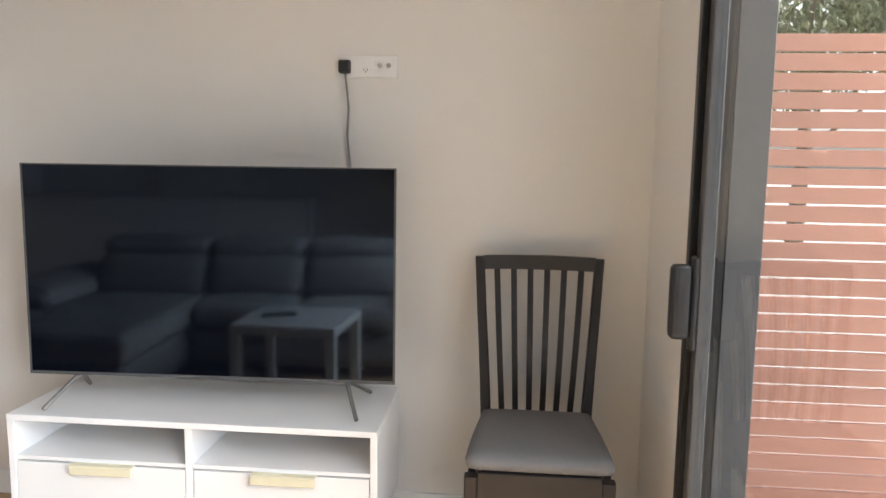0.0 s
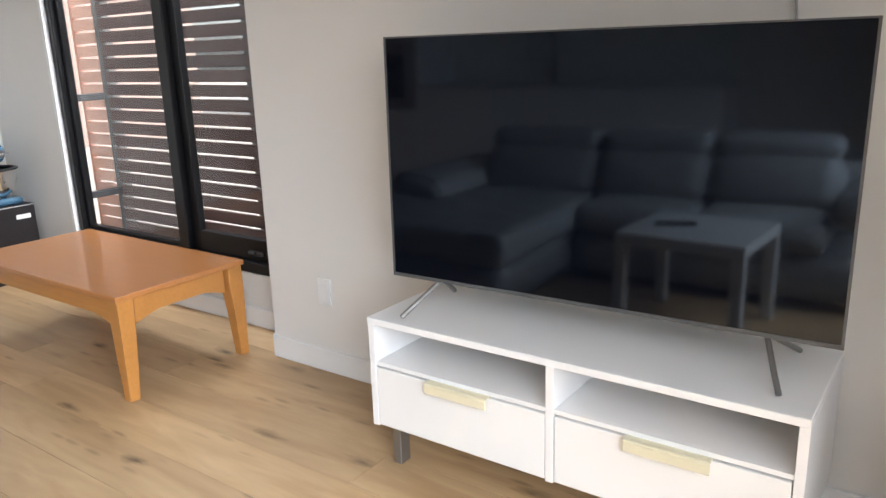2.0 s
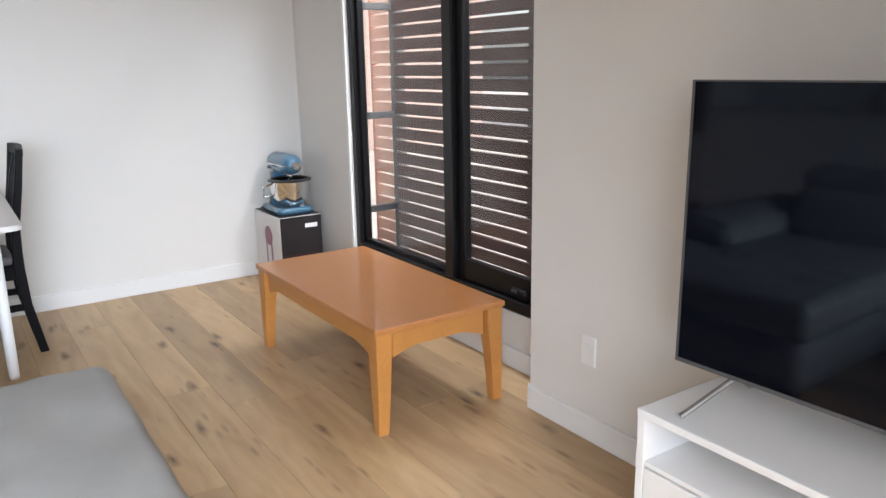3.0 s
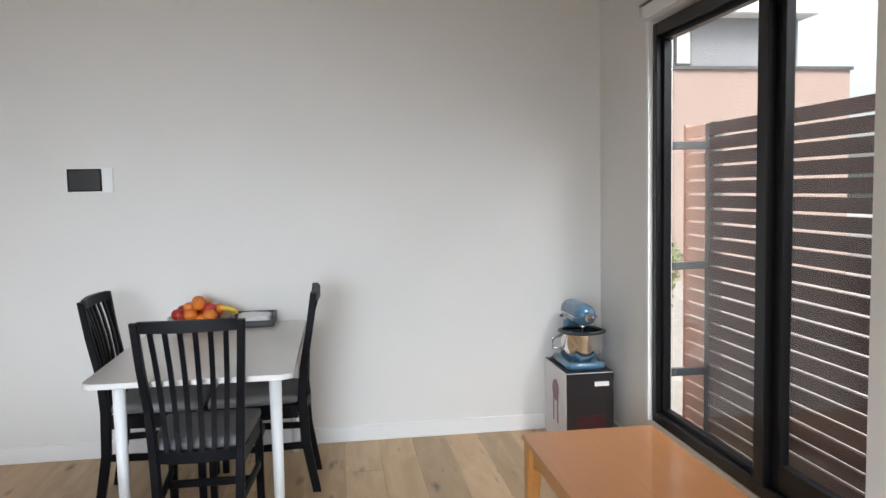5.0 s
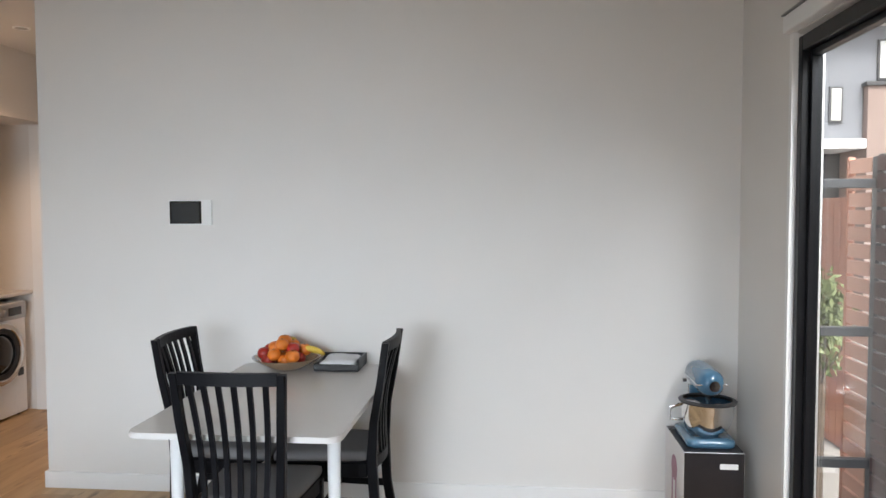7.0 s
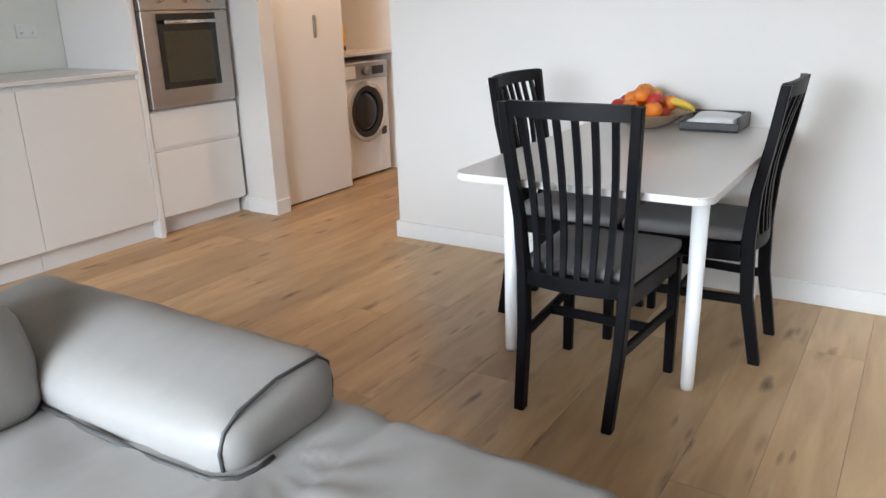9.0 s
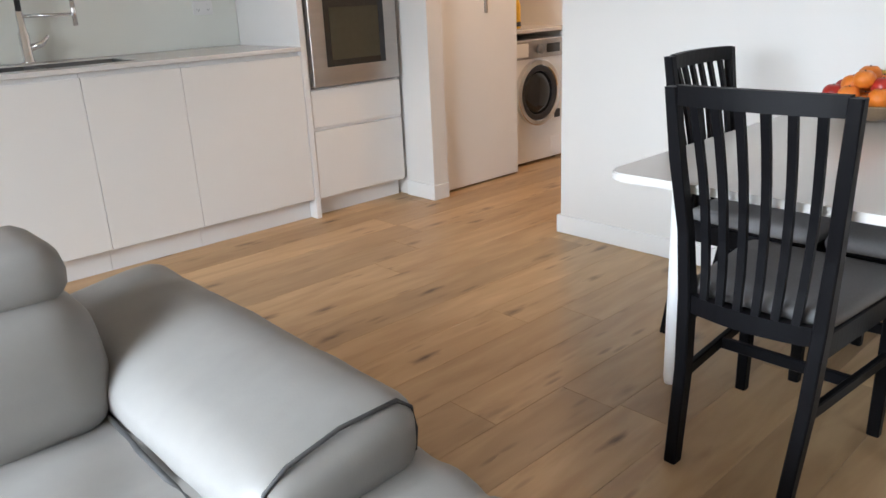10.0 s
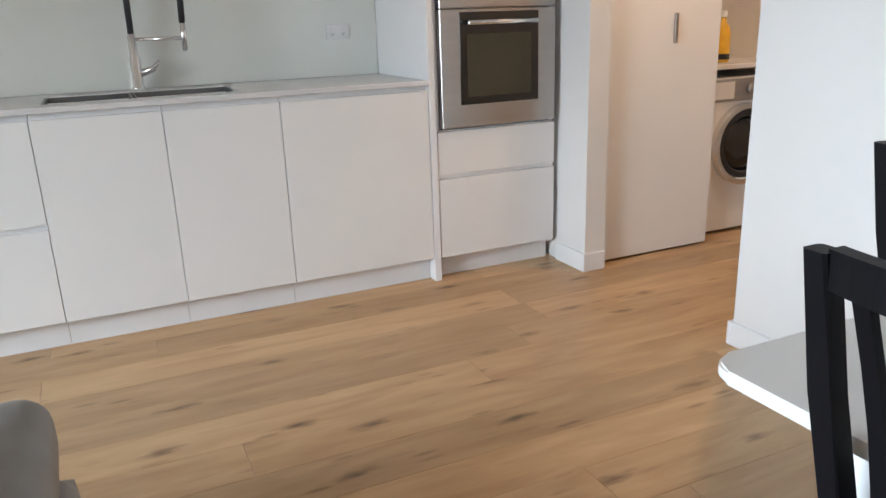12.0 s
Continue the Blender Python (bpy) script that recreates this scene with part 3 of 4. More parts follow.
# tall unit with oven and microwave
TX0, TX1 = -4.575, -3.942
tu = thing("tall_oven_cabinet", "tall white cabinet housing the built-in oven and microwave", "cabinet")
b = box((TX0 + 0.001, YK + 0.01, 0.10), (TX0 + 0.02, FY - 0.02, 2.3))
b = box((TX1 - 0.02, YK + 0.01, 0.10), (TX1 - 0.001, FY - 0.02, 2.3), bm=b)
for z in (0.10, 0.70, 1.375, 1.775, 2.28):
    b = box((TX0 + 0.02, YK + 0.01, z), (TX1 - 0.02, FY - 0.02, z + 0.018), bm=b)
b = box((TX0 + 0.02, YK + 0.01, 0.118), (TX1 - 0.02, YK + 0.03, 2.28), bm=b)
part("body", b, M["lam"], tu)
part("plinth", box((TX0 + 0.001, FY - 0.09, 0), (TX1 - 0.001, FY - 0.07, 0.10)), M["lam"], tu)
front("drawer", TX0, TX1, 0.113, 0.490, tu)
front("drawer", TX0, TX1, 0.510, 0.712, tu)
front("door", TX0, TX1, 1.79, 2.29, tu)
part("filler", box((TX0 + 0.001, FY - 0.018, 1.378), (TX1 - 0.001, FY - 0.001, 1.392)), M["lam"], tu)
for z in (0.492, ):
    part("finger_rail", box((TX0 + 0.002, FY - 0.04, z), (TX1 - 0.002, FY - 0.012, z + 0.016)), M["lam"], tu)
ov = thing("oven", "stainless steel built-in oven with black glass door", "oven")
OX0, OX1 = TX0 + 0.012, TX1 - 0.022
part("body", box((OX0 + 0.015, YK + 0.05, 0.73), (OX1 - 0.015, FY - 0.025, 1.36)), M["greyleg"], ov)
part("control_panel", box((OX0, FY - 0.022, 1.252), (OX1, FY + 0.018, 1.368), 0.003), M["steel"], ov)
for kx in (0.12, 0.29, 0.47):
    part("knob", tube([(OX0 + kx, FY + 0.019, 1.312), (OX0 + kx, FY + 0.026, 1.312), (OX0 + kx, FY + 0.046, 1.312)], 0.02, 18, radii=[0.024, 0.02, 0.017]), M["chrome"], ov, "", True)
dr = part("door", box((OX0, FY - 0.022, 0.728), (OX1, FY + 0.018, 1.248), 0.003), M["steel"], ov)
part("glass", box((OX0 + 0.095, FY + 0.0185, 0.83), (OX1 - 0.095, FY + 0.0215, 1.235), 0.001), M["blackglass"], dr, "black oven glass")
part("inner_window", box((OX0 + 0.135, FY + 0.0217, 0.865), (OX1 - 0.13, FY + 0.0227, 1.14)), mat("oven_window", (0.055, 0.052, 0.035), 0.12, var=0.1), dr, "dim see-through oven window")
hb = tube([(OX0 + 0.12, FY + 0.055, 1.19), (OX1 - 0.12, FY + 0.055, 1.19)], 0.011, 12)
hb = tube([(OX0 + 0.135, FY + 0.02, 1.19), (OX0 + 0.135, FY + 0.055, 1.19)], 0.008, 10, hb)
hb = tube([(OX1 - 0.135, FY + 0.02, 1.19), (OX1 - 0.135, FY + 0.055, 1.19)], 0.008, 10, hb)
part("handle", hb, M["chrome"], dr, "polished bar handle", True)
mw = thing("microwave", "black built-in microwave above the oven", "microwave")
part("body", box((TX0 + 0.03, YK + 0.05, 1.395), (TX1 - 0.03, FY - 0.025, 1.765)), M["blackplastic"], mw)
part("door", box((TX0 + 0.012, FY - 0.022, 1.398), (TX1 - 0.16, FY + 0.012, 1.77), 0.003), M["blackglass"], mw)
part("control_panel", box((TX1 - 0.158, FY - 0.022, 1.398), (TX1 - 0.022, FY + 0.012, 1.77), 0.003), M["blackglass"], mw)
part("logo_bar", box((TX0 + 0.22, FY + 0.0125, 1.415), (TX0 + 0.28, FY + 0.0135, 1.422)), M["steel"], mw)

# cupboard beside the laundry
DYF = -1.776
dc = thing("cupboard_door", "tall plain white corridor cupboard door, closed", "door")
part("panel", box((-5.43, DYF - 0.03, 0.012), (-4.728, DYF, 2.19), 0.002), M["lamshade"], dc)
part("handle", box((-5.15, DYF + 0.001, 1.06), (-5.13, DYF + 0.016, 1.20), 0.003), M["steel"], dc, "small brushed steel pull")
structure("trim", box((-4.7265, DYF - 0.05, 0), (-4.7135, -1.72, 2.19), 0.001), M["trim"], "white door lining")
structure("trim", box((-6.139, -1.86, 0), (-6.125, -1.698, 2.19), 0.001), M["trim"], "white door lining")
structure("partition", box((-5.446, YK, 0), (-5.432, DYF - 0.04, 2.19)), M["lam"], "white cupboard partition")
wm = thing("washing_machine", "white front-loading washing machine with a dark round door", "washing machine")
WX, WMX = -6.045, -5.449
part("body", box((WX, YK + 0.03, 0.02), (WMX, -1.88, 0.86), 0.008, seg=2), M["white"], wm)
part("fascia", box((WX + 0.004, -1.8795, 0.735), (WMX - 0.004, -1.868, 0.856), 0.003), M["steel"], wm, "silver grey control fascia")
CX, CZ = -5.747, 0.50


def ring(r0, r1, y0, y1, material, name, parent, label=""):
    b = bmesh.new()
    n = 40
    vs = []
    for r, y in ((r0, y0), (r1, y0), (r1, y1 - 0.004), (r1 - 0.006, y1), (r0 + 0.006, y1), (r0, y1 - 0.006)):
        vs.append([b.verts.new((CX + r * math.cos(2 * math.pi * k / n), y, CZ + r * math.sin(2 * math.pi * k / n))) for k in range(n)])
    for i in range(6):
        a, c = vs[i], vs[(i + 1) % 6]
        for k in range(n):
            b.faces.new((a[k], a[(k + 1) % n], c[(k + 1) % n], c[k]))
    bmesh.ops.recalc_face_normals(b, faces=b.faces[:])
    return part(name, b, material, parent, label)


wd = ring(0.188, 0.225, -1.8795, -1.842, M["chrome"], "door_ring", wm, "chromed door ring")
ring(0.150, 0.187, -1.8795, -1.850, M["blackplastic"], "door_rim", wm)
part("door_glass", tube([(CX, -1.8795, CZ), (CX, -1.86, CZ), (CX, -1.852, CZ)], 0.1, 32, radii=[0.149, 0.149, 0.10]), M["blackglass"], wm, "dark domed door glass", True)
part("dial", tube([(CX - 0.02, -1.8675, 0.795), (CX - 0.02, -1.845, 0.795)], 0.032, 20), M["greyleg"], wm, "", True)
part("detergent_drawer", box((WMX - 0.2, -1.8675, 0.75), (WMX - 0.03, -1.863, 0.84), 0.002), M["white"], wm)
part("display", box((WX + 0.06, -1.8675, 0.765), (WX + 0.2, -1.865, 0.825)), M["blackglass"], wm)
part("filter_flap", box((WX + 0.03, -1.8795, 0.07), (WX + 0.14, -1.876, 0.17), 0.002), M["white"], wm)
part("energy_label", box((WX + 0.035, -1.8795, 0.30), (WX + 0.10, -1.8785, 0.36)), M["blackplastic"], wm)
for fx in (WX + 0.05, WMX - 0.05):
    for fy in (YK + 0.1, -1.94):
        part("foot", lathe([(0.022, 0), (0.022, 0.015), (0.012, 0.0195)], 12, centre=(fx, fy, 0)), M["blackplastic"], wm)
structure("laundry_shelf", box((-6.138, YK + 0.002, 0.905), (-5.448, -1.87, 0.93), 0.003), M["tabletop"], "white laundry worktop above the washing machine")
bt = thing("cleaning_bottle", "yellow cleaning bottle standing on the laundry worktop", "bottle")
part("body", lathe([(0.04, 0), (0.042, 0.01), (0.042, 0.15), (0.03, 0.19), (0.014, 0.21), (0.014, 0.235)], 20, centre=(-5.72, -2.05, 0.931)), M["yellowliquid"], bt, smooth=True)
part("cap", lathe([(0.016, 0), (0.016, 0.03), (0.010, 0.036)], 16, centre=(-5.72, -2.05, 1.167)), M["white"], bt)
part("band", lathe([(0.0428, 0), (0.0428, 0.03)], 20, centre=(-5.72, -2.05, 0.945)), M["blackplastic"], bt)
sb = thing("storage_jar", "white jar with a dark base on the laundry worktop", "jar")
part("body", lathe([(0.055, 0.035), (0.055, 0.16), (0.045, 0.18)], 20, centre=(-5.56, -2.10, 0.931)), M["white"], sb, smooth=True)
part("base", lathe([(0.057, 0), (0.057, 0.034)], 20, centre=(-5.56, -2.10, 0.931)), M["blackplastic"], sb)
part("lid", lathe([(0.04, 0), (0.04, 0.05), (0.02, 0.07)], 20, centre=(-5.56, -2.10, 1.112)), M["white"], sb)


# ---- downlights ----
def downlight(x, y, z=H):
    t = thing("downlight", "small round recessed ceiling downlight", "ceiling light", pose(x, y, z), "ceiling downlights")
    part("rim", lathe([(0.042, -0.001), (0.052, -0.001), (0.050, -0.007), (0.040, -0.007)], 28, closed=False), M["trim"], t)
    part("lens", lathe([(0.001, -0.003), (0.041, -0.003)], 28, closed=False), M["stone"], t, "unlit grey downlight lens")
    return t


dl = downlight(-3.755, 0.474)
for x, y in ((-4.17, 0.472), (-3.845, 2.158), (-5.2, -1.25)):
    copy_thing(dl, pose(x, y, H))


# ---- dining set ----
def make_chair(m, wood, label, group=""):
    """Slatted dining chair; faces +y, its middle over the origin."""
    t = thing("dining_chair", label, "chair", m, group)
    yb, yf = -0.22, 0.198
    for s in (-1, 1):
        b = prism([(s * 0.145, yb - 0.055, 0, 0.0165, 0.019), (s * 0.155, yb - 0.01, 0.25, 0.0165, 0.021), (s * 0.163, yb, 0.45, 0.0165, 0.022),
                   (s * 0.172, yb - 0.012, 0.62, 0.0155, 0.018), (s * 0.185, yb - 0.045, 0.80, 0.0150, 0.016), (s * 0.195, yb - 0.070, 0.968, 0.0150, 0.015)], r=0.004)
        part("back_post", b, wood, t)
        b = prism([(s * 0.187, yf, 0, 0.0155, 0.0155), (s * 0.187, yf, 0.425, 0.0185, 0.0185)], r=0.004)
        part("front_leg", b, wood, t)
        part("side_stretcher", prism_between((s * 0.156, yb - 0.005, 0.235), (s * 0.187, yf - 0.017, 0.235), 0.009, 0.016), wood, t)
        part("side_rail", prism_between((s * 0.163, yb + 0.02, 0.405), (s * 0.187, yf - 0.018, 0.405), 0.010, 0.032), wood, t)
    part("cross_stretcher", prism_between((-0.168, 0.0, 0.235), (0.168, 0.0, 0.235), 0.009, 0.016), wood, t)
    part("front_rail", prism_between((-0.170, yf + 0.005, 0.398), (0.170, yf + 0.005, 0.398), 0.010, 0.040), wood, t)
    # gently bowed rails of the back
    for nm, z0, z1, y, hw in (("top_rail", 0.928, 0.972, yb - 0.065, 0.195), ("lower_rail", 0.408, 0.455, yb - 0.002, 0.158)):
        b = bmesh.new()
        rows = []
        for k in range(13):
            u = -1 + 2 * k / 12
            yy = y - 0.022 * (1 - u * u) + 0.0
            top = z1 + (0.002 * (1 - u * u) if nm == "top_rail" else 0)
            rows.append([b.verts.new((u * (hw - 0.012), yy + dy, zz)) for dy, zz in ((-0.011, z0), (0.011, z0), (0.011, top), (-0.011, top))])
        for p, q in zip(rows, rows[1:]):
            for i in range(4):
                b.faces.new((p[i], p[(i + 1) % 4], q[(i + 1) % 4], q[i]))
        b.faces.new(rows[0][::-1])
        b.faces.new(rows[-1])
        bmesh.ops.recalc_face_normals(b, faces=b.faces[:])
        part(nm, b, wood, t)
    for k in range(6):
        u = -0.72 + 1.44 * k / 5
        ytop, ybot = yb - 0.065 - 0.022 * (1 - u * u), yb - 0.004 - 0.022 * (1 - u * u)
        xt, xb = u * 0.192, u * 0.154
        pts = []
        for j in range(7):
            v = j / 6
            pts.append((xb + (xt - xb) * v, ybot + (ytop - ybot) * v ** 1.5 + 0.018 * math.sin(math.pi * v), 0.452 + 0.481 * v, 0.0095, 0.0065))
        part("slat", prism(pts), wood, t)
    part("seat", cushion((-0.205, yb + 0.02, 0.440), (0.205, yf + 0.014, 0.485), 0.018, 0.035, 0.006, 0, lambda p: Vector((p.x * (0.84 + 0.16 * (p.y - yb) / (yf - yb)), p.y, p.z))), M["greyfabric"], t, "grey padded fabric seat", True)
    part("seat_board", box((-0.16, yb + 0.025, 0.425), (0.16, yf - 0.02, 0.4355)), wood, t)
    return t


def prism_between(p, q, hw, hh):
    """A bar from p to q, half as wide as hw and as high as hh."""
    p, q = Vector(p), Vector(q)
    d = (q - p).normalized()
    side = d.cross(Vector((0, 0, 1))).normalized()
    b = bmesh.new()
    rings = [[b.verts.new(c + side * sx * hw + Vector((0, 0, sz * hh))) for sx, sz in ((-1, -1), (1, -1), (1, 1), (-1, 1))] for c in (p, q)]
    for i in range(4):
        b.faces.new((rings[0][i], rings[0][(i + 1) % 4], rings[1][(i + 1) % 4], rings[1][i]))
    b.faces.new(rings[0][::-1])
    b.faces.new(rings[1])
    bmesh.ops.recalc_face_normals(b, faces=b.faces[:])
    bmesh.ops.bevel(b, geom=b.edges[:], offset=0.003, segments=1, affect="EDGES")
    return b


GR = "dining chairs round the table"
ch = make_chair(pose(-3.496, 0.845, 0, 0, 0, 90), M["blackwood"], "black slatted dining chair at the end of the table", GR)
c2 = copy_thing(ch, pose(-4.035, 0.555, 0, 0, 0, 0))
c2["label"] = "black slatted dining chair tucked under the table's kitchen side"
c3 = copy_thing(ch, pose(-4.04, 1.00, 0, 0, 0, 180))
c3["label"] = "black slatted dining chair tucked under the table's window side"
make_chair(pose(0.503, 2.375, 0, 0, 0, 180), M["brownwood"], "black-brown slatted chair with grey seat beside the television")

dt = thing("dining_table", "white dining table with rounded corners and round legs", "table")
TXa, TXb, TYa, TYb, TZ = -4.555, -3.288, 0.418, 1.220, 0.726
b = bmesh.new()
pts = []
for cx, cy, a0 in ((TXb - 0.045, TYb - 0.045, 0), (TXa + 0.045, TYb - 0.045, 90), (TXa + 0.045, TYa + 0.045, 180), (TXb - 0.045, TYa + 0.045, 270)):
    for k in range(7):
        a = radians(a0 + 15 * k)
        pts.append((cx + 0.045 * math.cos(a), cy + 0.045 * math.sin(a)))
low = [b.verts.new((x, y, TZ - 0.022)) for x, y in pts]
top = [b.verts.new((x, y, TZ)) for x, y in pts]
b.faces.new(top)
b.faces.new(low[::-1])
for i in range(len(pts)):
    b.faces.new((low[i], low[(i + 1) % len(pts)], top[(i + 1) % len(pts)], top[i]))
bmesh.ops.bevel(b, geom=[e for e in b.edges if abs(e.verts[0].co.z - e.verts[1].co.z) < 1e-5], offset=0.004, segments=2, affect="EDGES")
part("tabletop", b, M["tabletop"], dt)
for tx, ty, fx, fy in ((TXa + 0.08, TYa + 0.075, TXa + 0.08, TYa + 0.075), (TXa + 0.08, TYb - 0.075, TXa + 0.08, TYb - 0.075), (-3.60, 1.122, -3.60, 1.122), (-3.58, 0.480, -3.58, 0.480)):
    part("leg", tube([(fx, fy, 0.0), (fx + (tx - fx) * 0.03, fy + (ty - fy) * 0.03, 0.02), (tx, ty, 0.7035)], 0.024, 20, radii=[0.019, 0.0215, 0.0275]), M["white"], dt, smooth=True)
b = box((TXa + 0.12, TYa + 0.065, 0.64), (-3.62, TYa + 0.085, 0.7035))
part("apron", b, M["white"], dt)
b = box((TXa + 0.12, TYb - 0.085, 0.64), (-3.64, TYb - 0.065, 0.7035))
part("apron", b, M["white"], dt)

fb = thing("fruit_bowl", "wide shallow glass bowl on the dining table", "bowl")
BX, BY = -4.395, 0.685
b = lathe([(0.06, 0.0), (0.07, 0.002), (0.125, 0.03), (0.172, 0.064), (0.176, 0.068), (0.168, 0.066), (0.12, 0.036), (0.06, 0.010), (0.001, 0.010)], 32, centre=(BX, BY, TZ + 0.001), closed=False)
part("shell", b, mat("amber_glass_bowl", (0.30, 0.20, 0.12), 0.12, var=0.1, coat=0.5), fb, smooth=True)


def fruit(name, x, y, z, r, m, label, cat="fruit", sq=0.93):
    t = thing(name, label, cat)
    bm = bmesh.new()
    bmesh.ops.create_uvsphere(bm, u_segments=20, v_segments=12, radius=r, matrix=Matrix.Translation((x, y, z)) @ Matrix.Diagonal((1, 1, sq, 1)))
    for v in bm.verts:
        d = math.hypot(v.co.x - x, v.co.y - y)
        v.co.z -= 0.25 * r * math.exp(-(d / (0.3 * r)) ** 2) * (1 if v.co.z > z else -1)
    part("flesh", bm, m, t, smooth=True)
    part("stalk", tube([(x, y, z + r * sq * 0.72), (x + 0.002, y, z + r * sq * 0.95)], 0.0025, 6), M["bark"], t)


random.seed(5)
zb = TZ + 0.012
for dx, dy, dz, r, kind in ((-0.05, -0.06, 0.045, 0.038, 1), (0.045, -0.07, 0.045, 0.036, 1), (-0.065, 0.03, 0.045, 0.037, 0), (0.0, -0.015, 0.05, 0.038, 0), (0.06, 0.01, 0.05, 0.037, 0), (0.01, 0.055, 0.05, 0.036, 1), (0.075, -0.035, 0.08, 0.034, 0), (0.02, -0.045, 0.105, 0.037, 0), (-0.03, 0.02, 0.105, 0.037, 0), (0.04, 0.04, 0.105, 0.035, 1), (-0.04, -0.085, 0.085, 0.034, 1), (0.085, 0.05, 0.075, 0.036, 0), (-0.075, -0.02, 0.085, 0.036, 0), (-0.02, 0.075, 0.088, 0.035, 0), (-0.065, 0.0, 0.118, 0.032, 2), (0.0, -0.01, 0.135, 0.036, 0), (0.055, -0.005, 0.128, 0.034, 0), (-0.005, -0.105, 0.07, 0.035, 1)):
    nm, mt, lb = (("orange", "orangefruit", "bright orange heaped in the glass bowl"), ("apple", "redfruit", "red apple heaped in the glass bowl"), ("lemon", "banana", "yellow lemon on top of the fruit"))[kind]
    fruit(nm, BX + dx * 1.12, BY + dy * 1.15, zb + dz, r, M[mt], lb)
for k in range(3):
    bn = thing("banana", "ripe yellow banana lying over the fruit bowl's rim", "fruit")
    pts = [(BX - 0.055 + 0.024 * k, BY + 0.085 + 0.095 * math.sin(a), zb + 0.052 + 0.008 * k + 0.03 * math.cos(a)) for a in [-0.6 + 0.3 * j for j in range(8)]]
    part("fruit", tube(pts, 0.014, 10, radii=[0.004, 0.010, 0.014, 0.015, 0.015, 0.013, 0.009, 0.004]), M["banana"], bn, smooth=True)
ty = thing("serving_tray", "black tray lying on the dining table beside the fruit", "tray")
b = box((-4.575, 0.83, TZ + 0.001), (-4.36, 1.06, TZ + 0.009), 0.003)
for lo, hi in (((-4.575, 0.83, TZ + 0.009), (-4.562, 1.06, TZ + 0.06)), ((-4.373, 0.83, TZ + 0.009), (-4.36, 1.06, TZ + 0.036)), ((-4.562, 0.83, TZ + 0.009), (-4.373, 0.843, TZ + 0.036)), ((-4.562, 1.047, TZ + 0.009), (-4.373, 1.06, TZ + 0.06))):
    b = box(lo, hi, 0.002, b)
part("tray", b, M["blackplastic"], ty)
pp = thing("paper_bundle", "crumpled white paper bundle lying in the black tray", "paper")
part("wrapping", cushion((-4.555, 0.85, TZ + 0.010), (-4.38, 1.04, TZ + 0.06), 0.02, 0.02, 0.0, 0.022, seed=3), M["paper"], pp)

ic = thing("intercom_panel", "black-screened white intercom panel on the dining wall", "intercom")
part("body", box((XL, -0.009, 1.458), (XL + 0.018, 0.226, 1.592), 0.003, seg=2), M["white"], ic)
part("screen", box((XL + 0.0185, -0.004, 1.466), (XL + 0.021, 0.172, 1.586), 0.001), M["blackglass"], ic, "dark glossy screen")
part("display", box((XL + 0.0212, 0.008, 1.474), (XL + 0.0222, 0.160, 1.578)), mat("dim_display", (0.045, 0.048, 0.05), 0.15), ic, "dim grey display")
part("speaker", box((XL + 0.0185, 0.186, 1.54), (XL + 0.020, 0.214, 1.575)), M["trim"], ic)
for k in range(3):
    part("button", box((XL + 0.0185, 0.192, 1.475 + 0.02 * k), (XL + 0.0205, 0.208, 1.487 + 0.02 * k), 0.001), M["trim"], ic)

# ---- mixer on its box ----
mb = thing("mixer_carton", "white and black printed carton in the corner", "box")
BX0, BX1, BY0, BY1, BZ = -4.56, -4.15, 2.60, 2.87, 0.435
part("carton", box((BX0, BY0, 0), (BX1, BY1, BZ), 0.003), M["box"], mb)
part("black_face", box((BX1 + 0.0005, BY0 + 0.003, 0.003), (BX1 + 0.0025, BY1 - 0.003, BZ - 0.003)), M["blackcard"], mb, "black printed end of the carton")
part("black_lid", box((BX0 + 0.003, BY0 + 0.003, BZ + 0.0005), (BX1 - 0.001, BY1 - 0.003, BZ + 0.0025)), M["blackcard"], mb)
part("white_mark", box((BX1 + 0.003, BY0 + 0.16, BZ - 0.075), (BX1 + 0.004, BY0 + 0.24, BZ - 0.05)), M["paper"], mb)
part("red_mark", box((BX1 + 0.003, BY0 + 0.06, 0.12), (BX1 + 0.004, BY0 + 0.22, 0.20)), M["redprint"], mb)
b = tube([(BX0 + 0.22, BY0 - 0.0005, 0.30), (BX0 + 0.22, BY0 - 0.002, 0.30)], 0.06, 20)
b = box((BX0 + 0.17, BY0 - 0.002, 0.12), (BX0 + 0.19, BY0 - 0.0005, 0.28), 0, b)
b = box((BX0 + 0.25, BY0 - 0.002, 0.12), (BX0 + 0.27, BY0 - 0.0005, 0.28), 0, b)
part("printed_picture", b, M["pinkprint"], mb, "faded pink printed mixer shape")
MX = pose(-4.355, 2.735, BZ + 0.003, 0, 0, 0) @ Matrix.Scale(1.12, 4)
sm_ = thing("stand_mixer", "powder blue stand mixer with a steel bowl", "mixer", MX)
part("base", cushion((-0.135, -0.10, 0), (0.15, 0.10, 0.035), 0.03, 0.03), M["blue"], sm_, smooth=True)
part("column", prism([(-0.09, 0, 0.03, 0.042, 0.055), (-0.095, 0, 0.12, 0.030, 0.040), (-0.085, 0, 0.21, 0.034, 0.042)], r=0.012), M["blue"], sm_, smooth=True)
part("head", cushion((-0.15, -0.056, 0.21), (0.155, 0.056, 0.318), 0.055, 0.025, 0.004), M["blue"], sm_, smooth=True)
part("head_band", cushion((-0.10, -0.0635, 0.258), (0.14, 0.0635, 0.266), 0.003, 0.03), M["chrome"], sm_)
part("hub", tube([(0.155, 0, 0.265), (0.178, 0, 0.265)], 0.022, 18), M["chrome"], sm_)
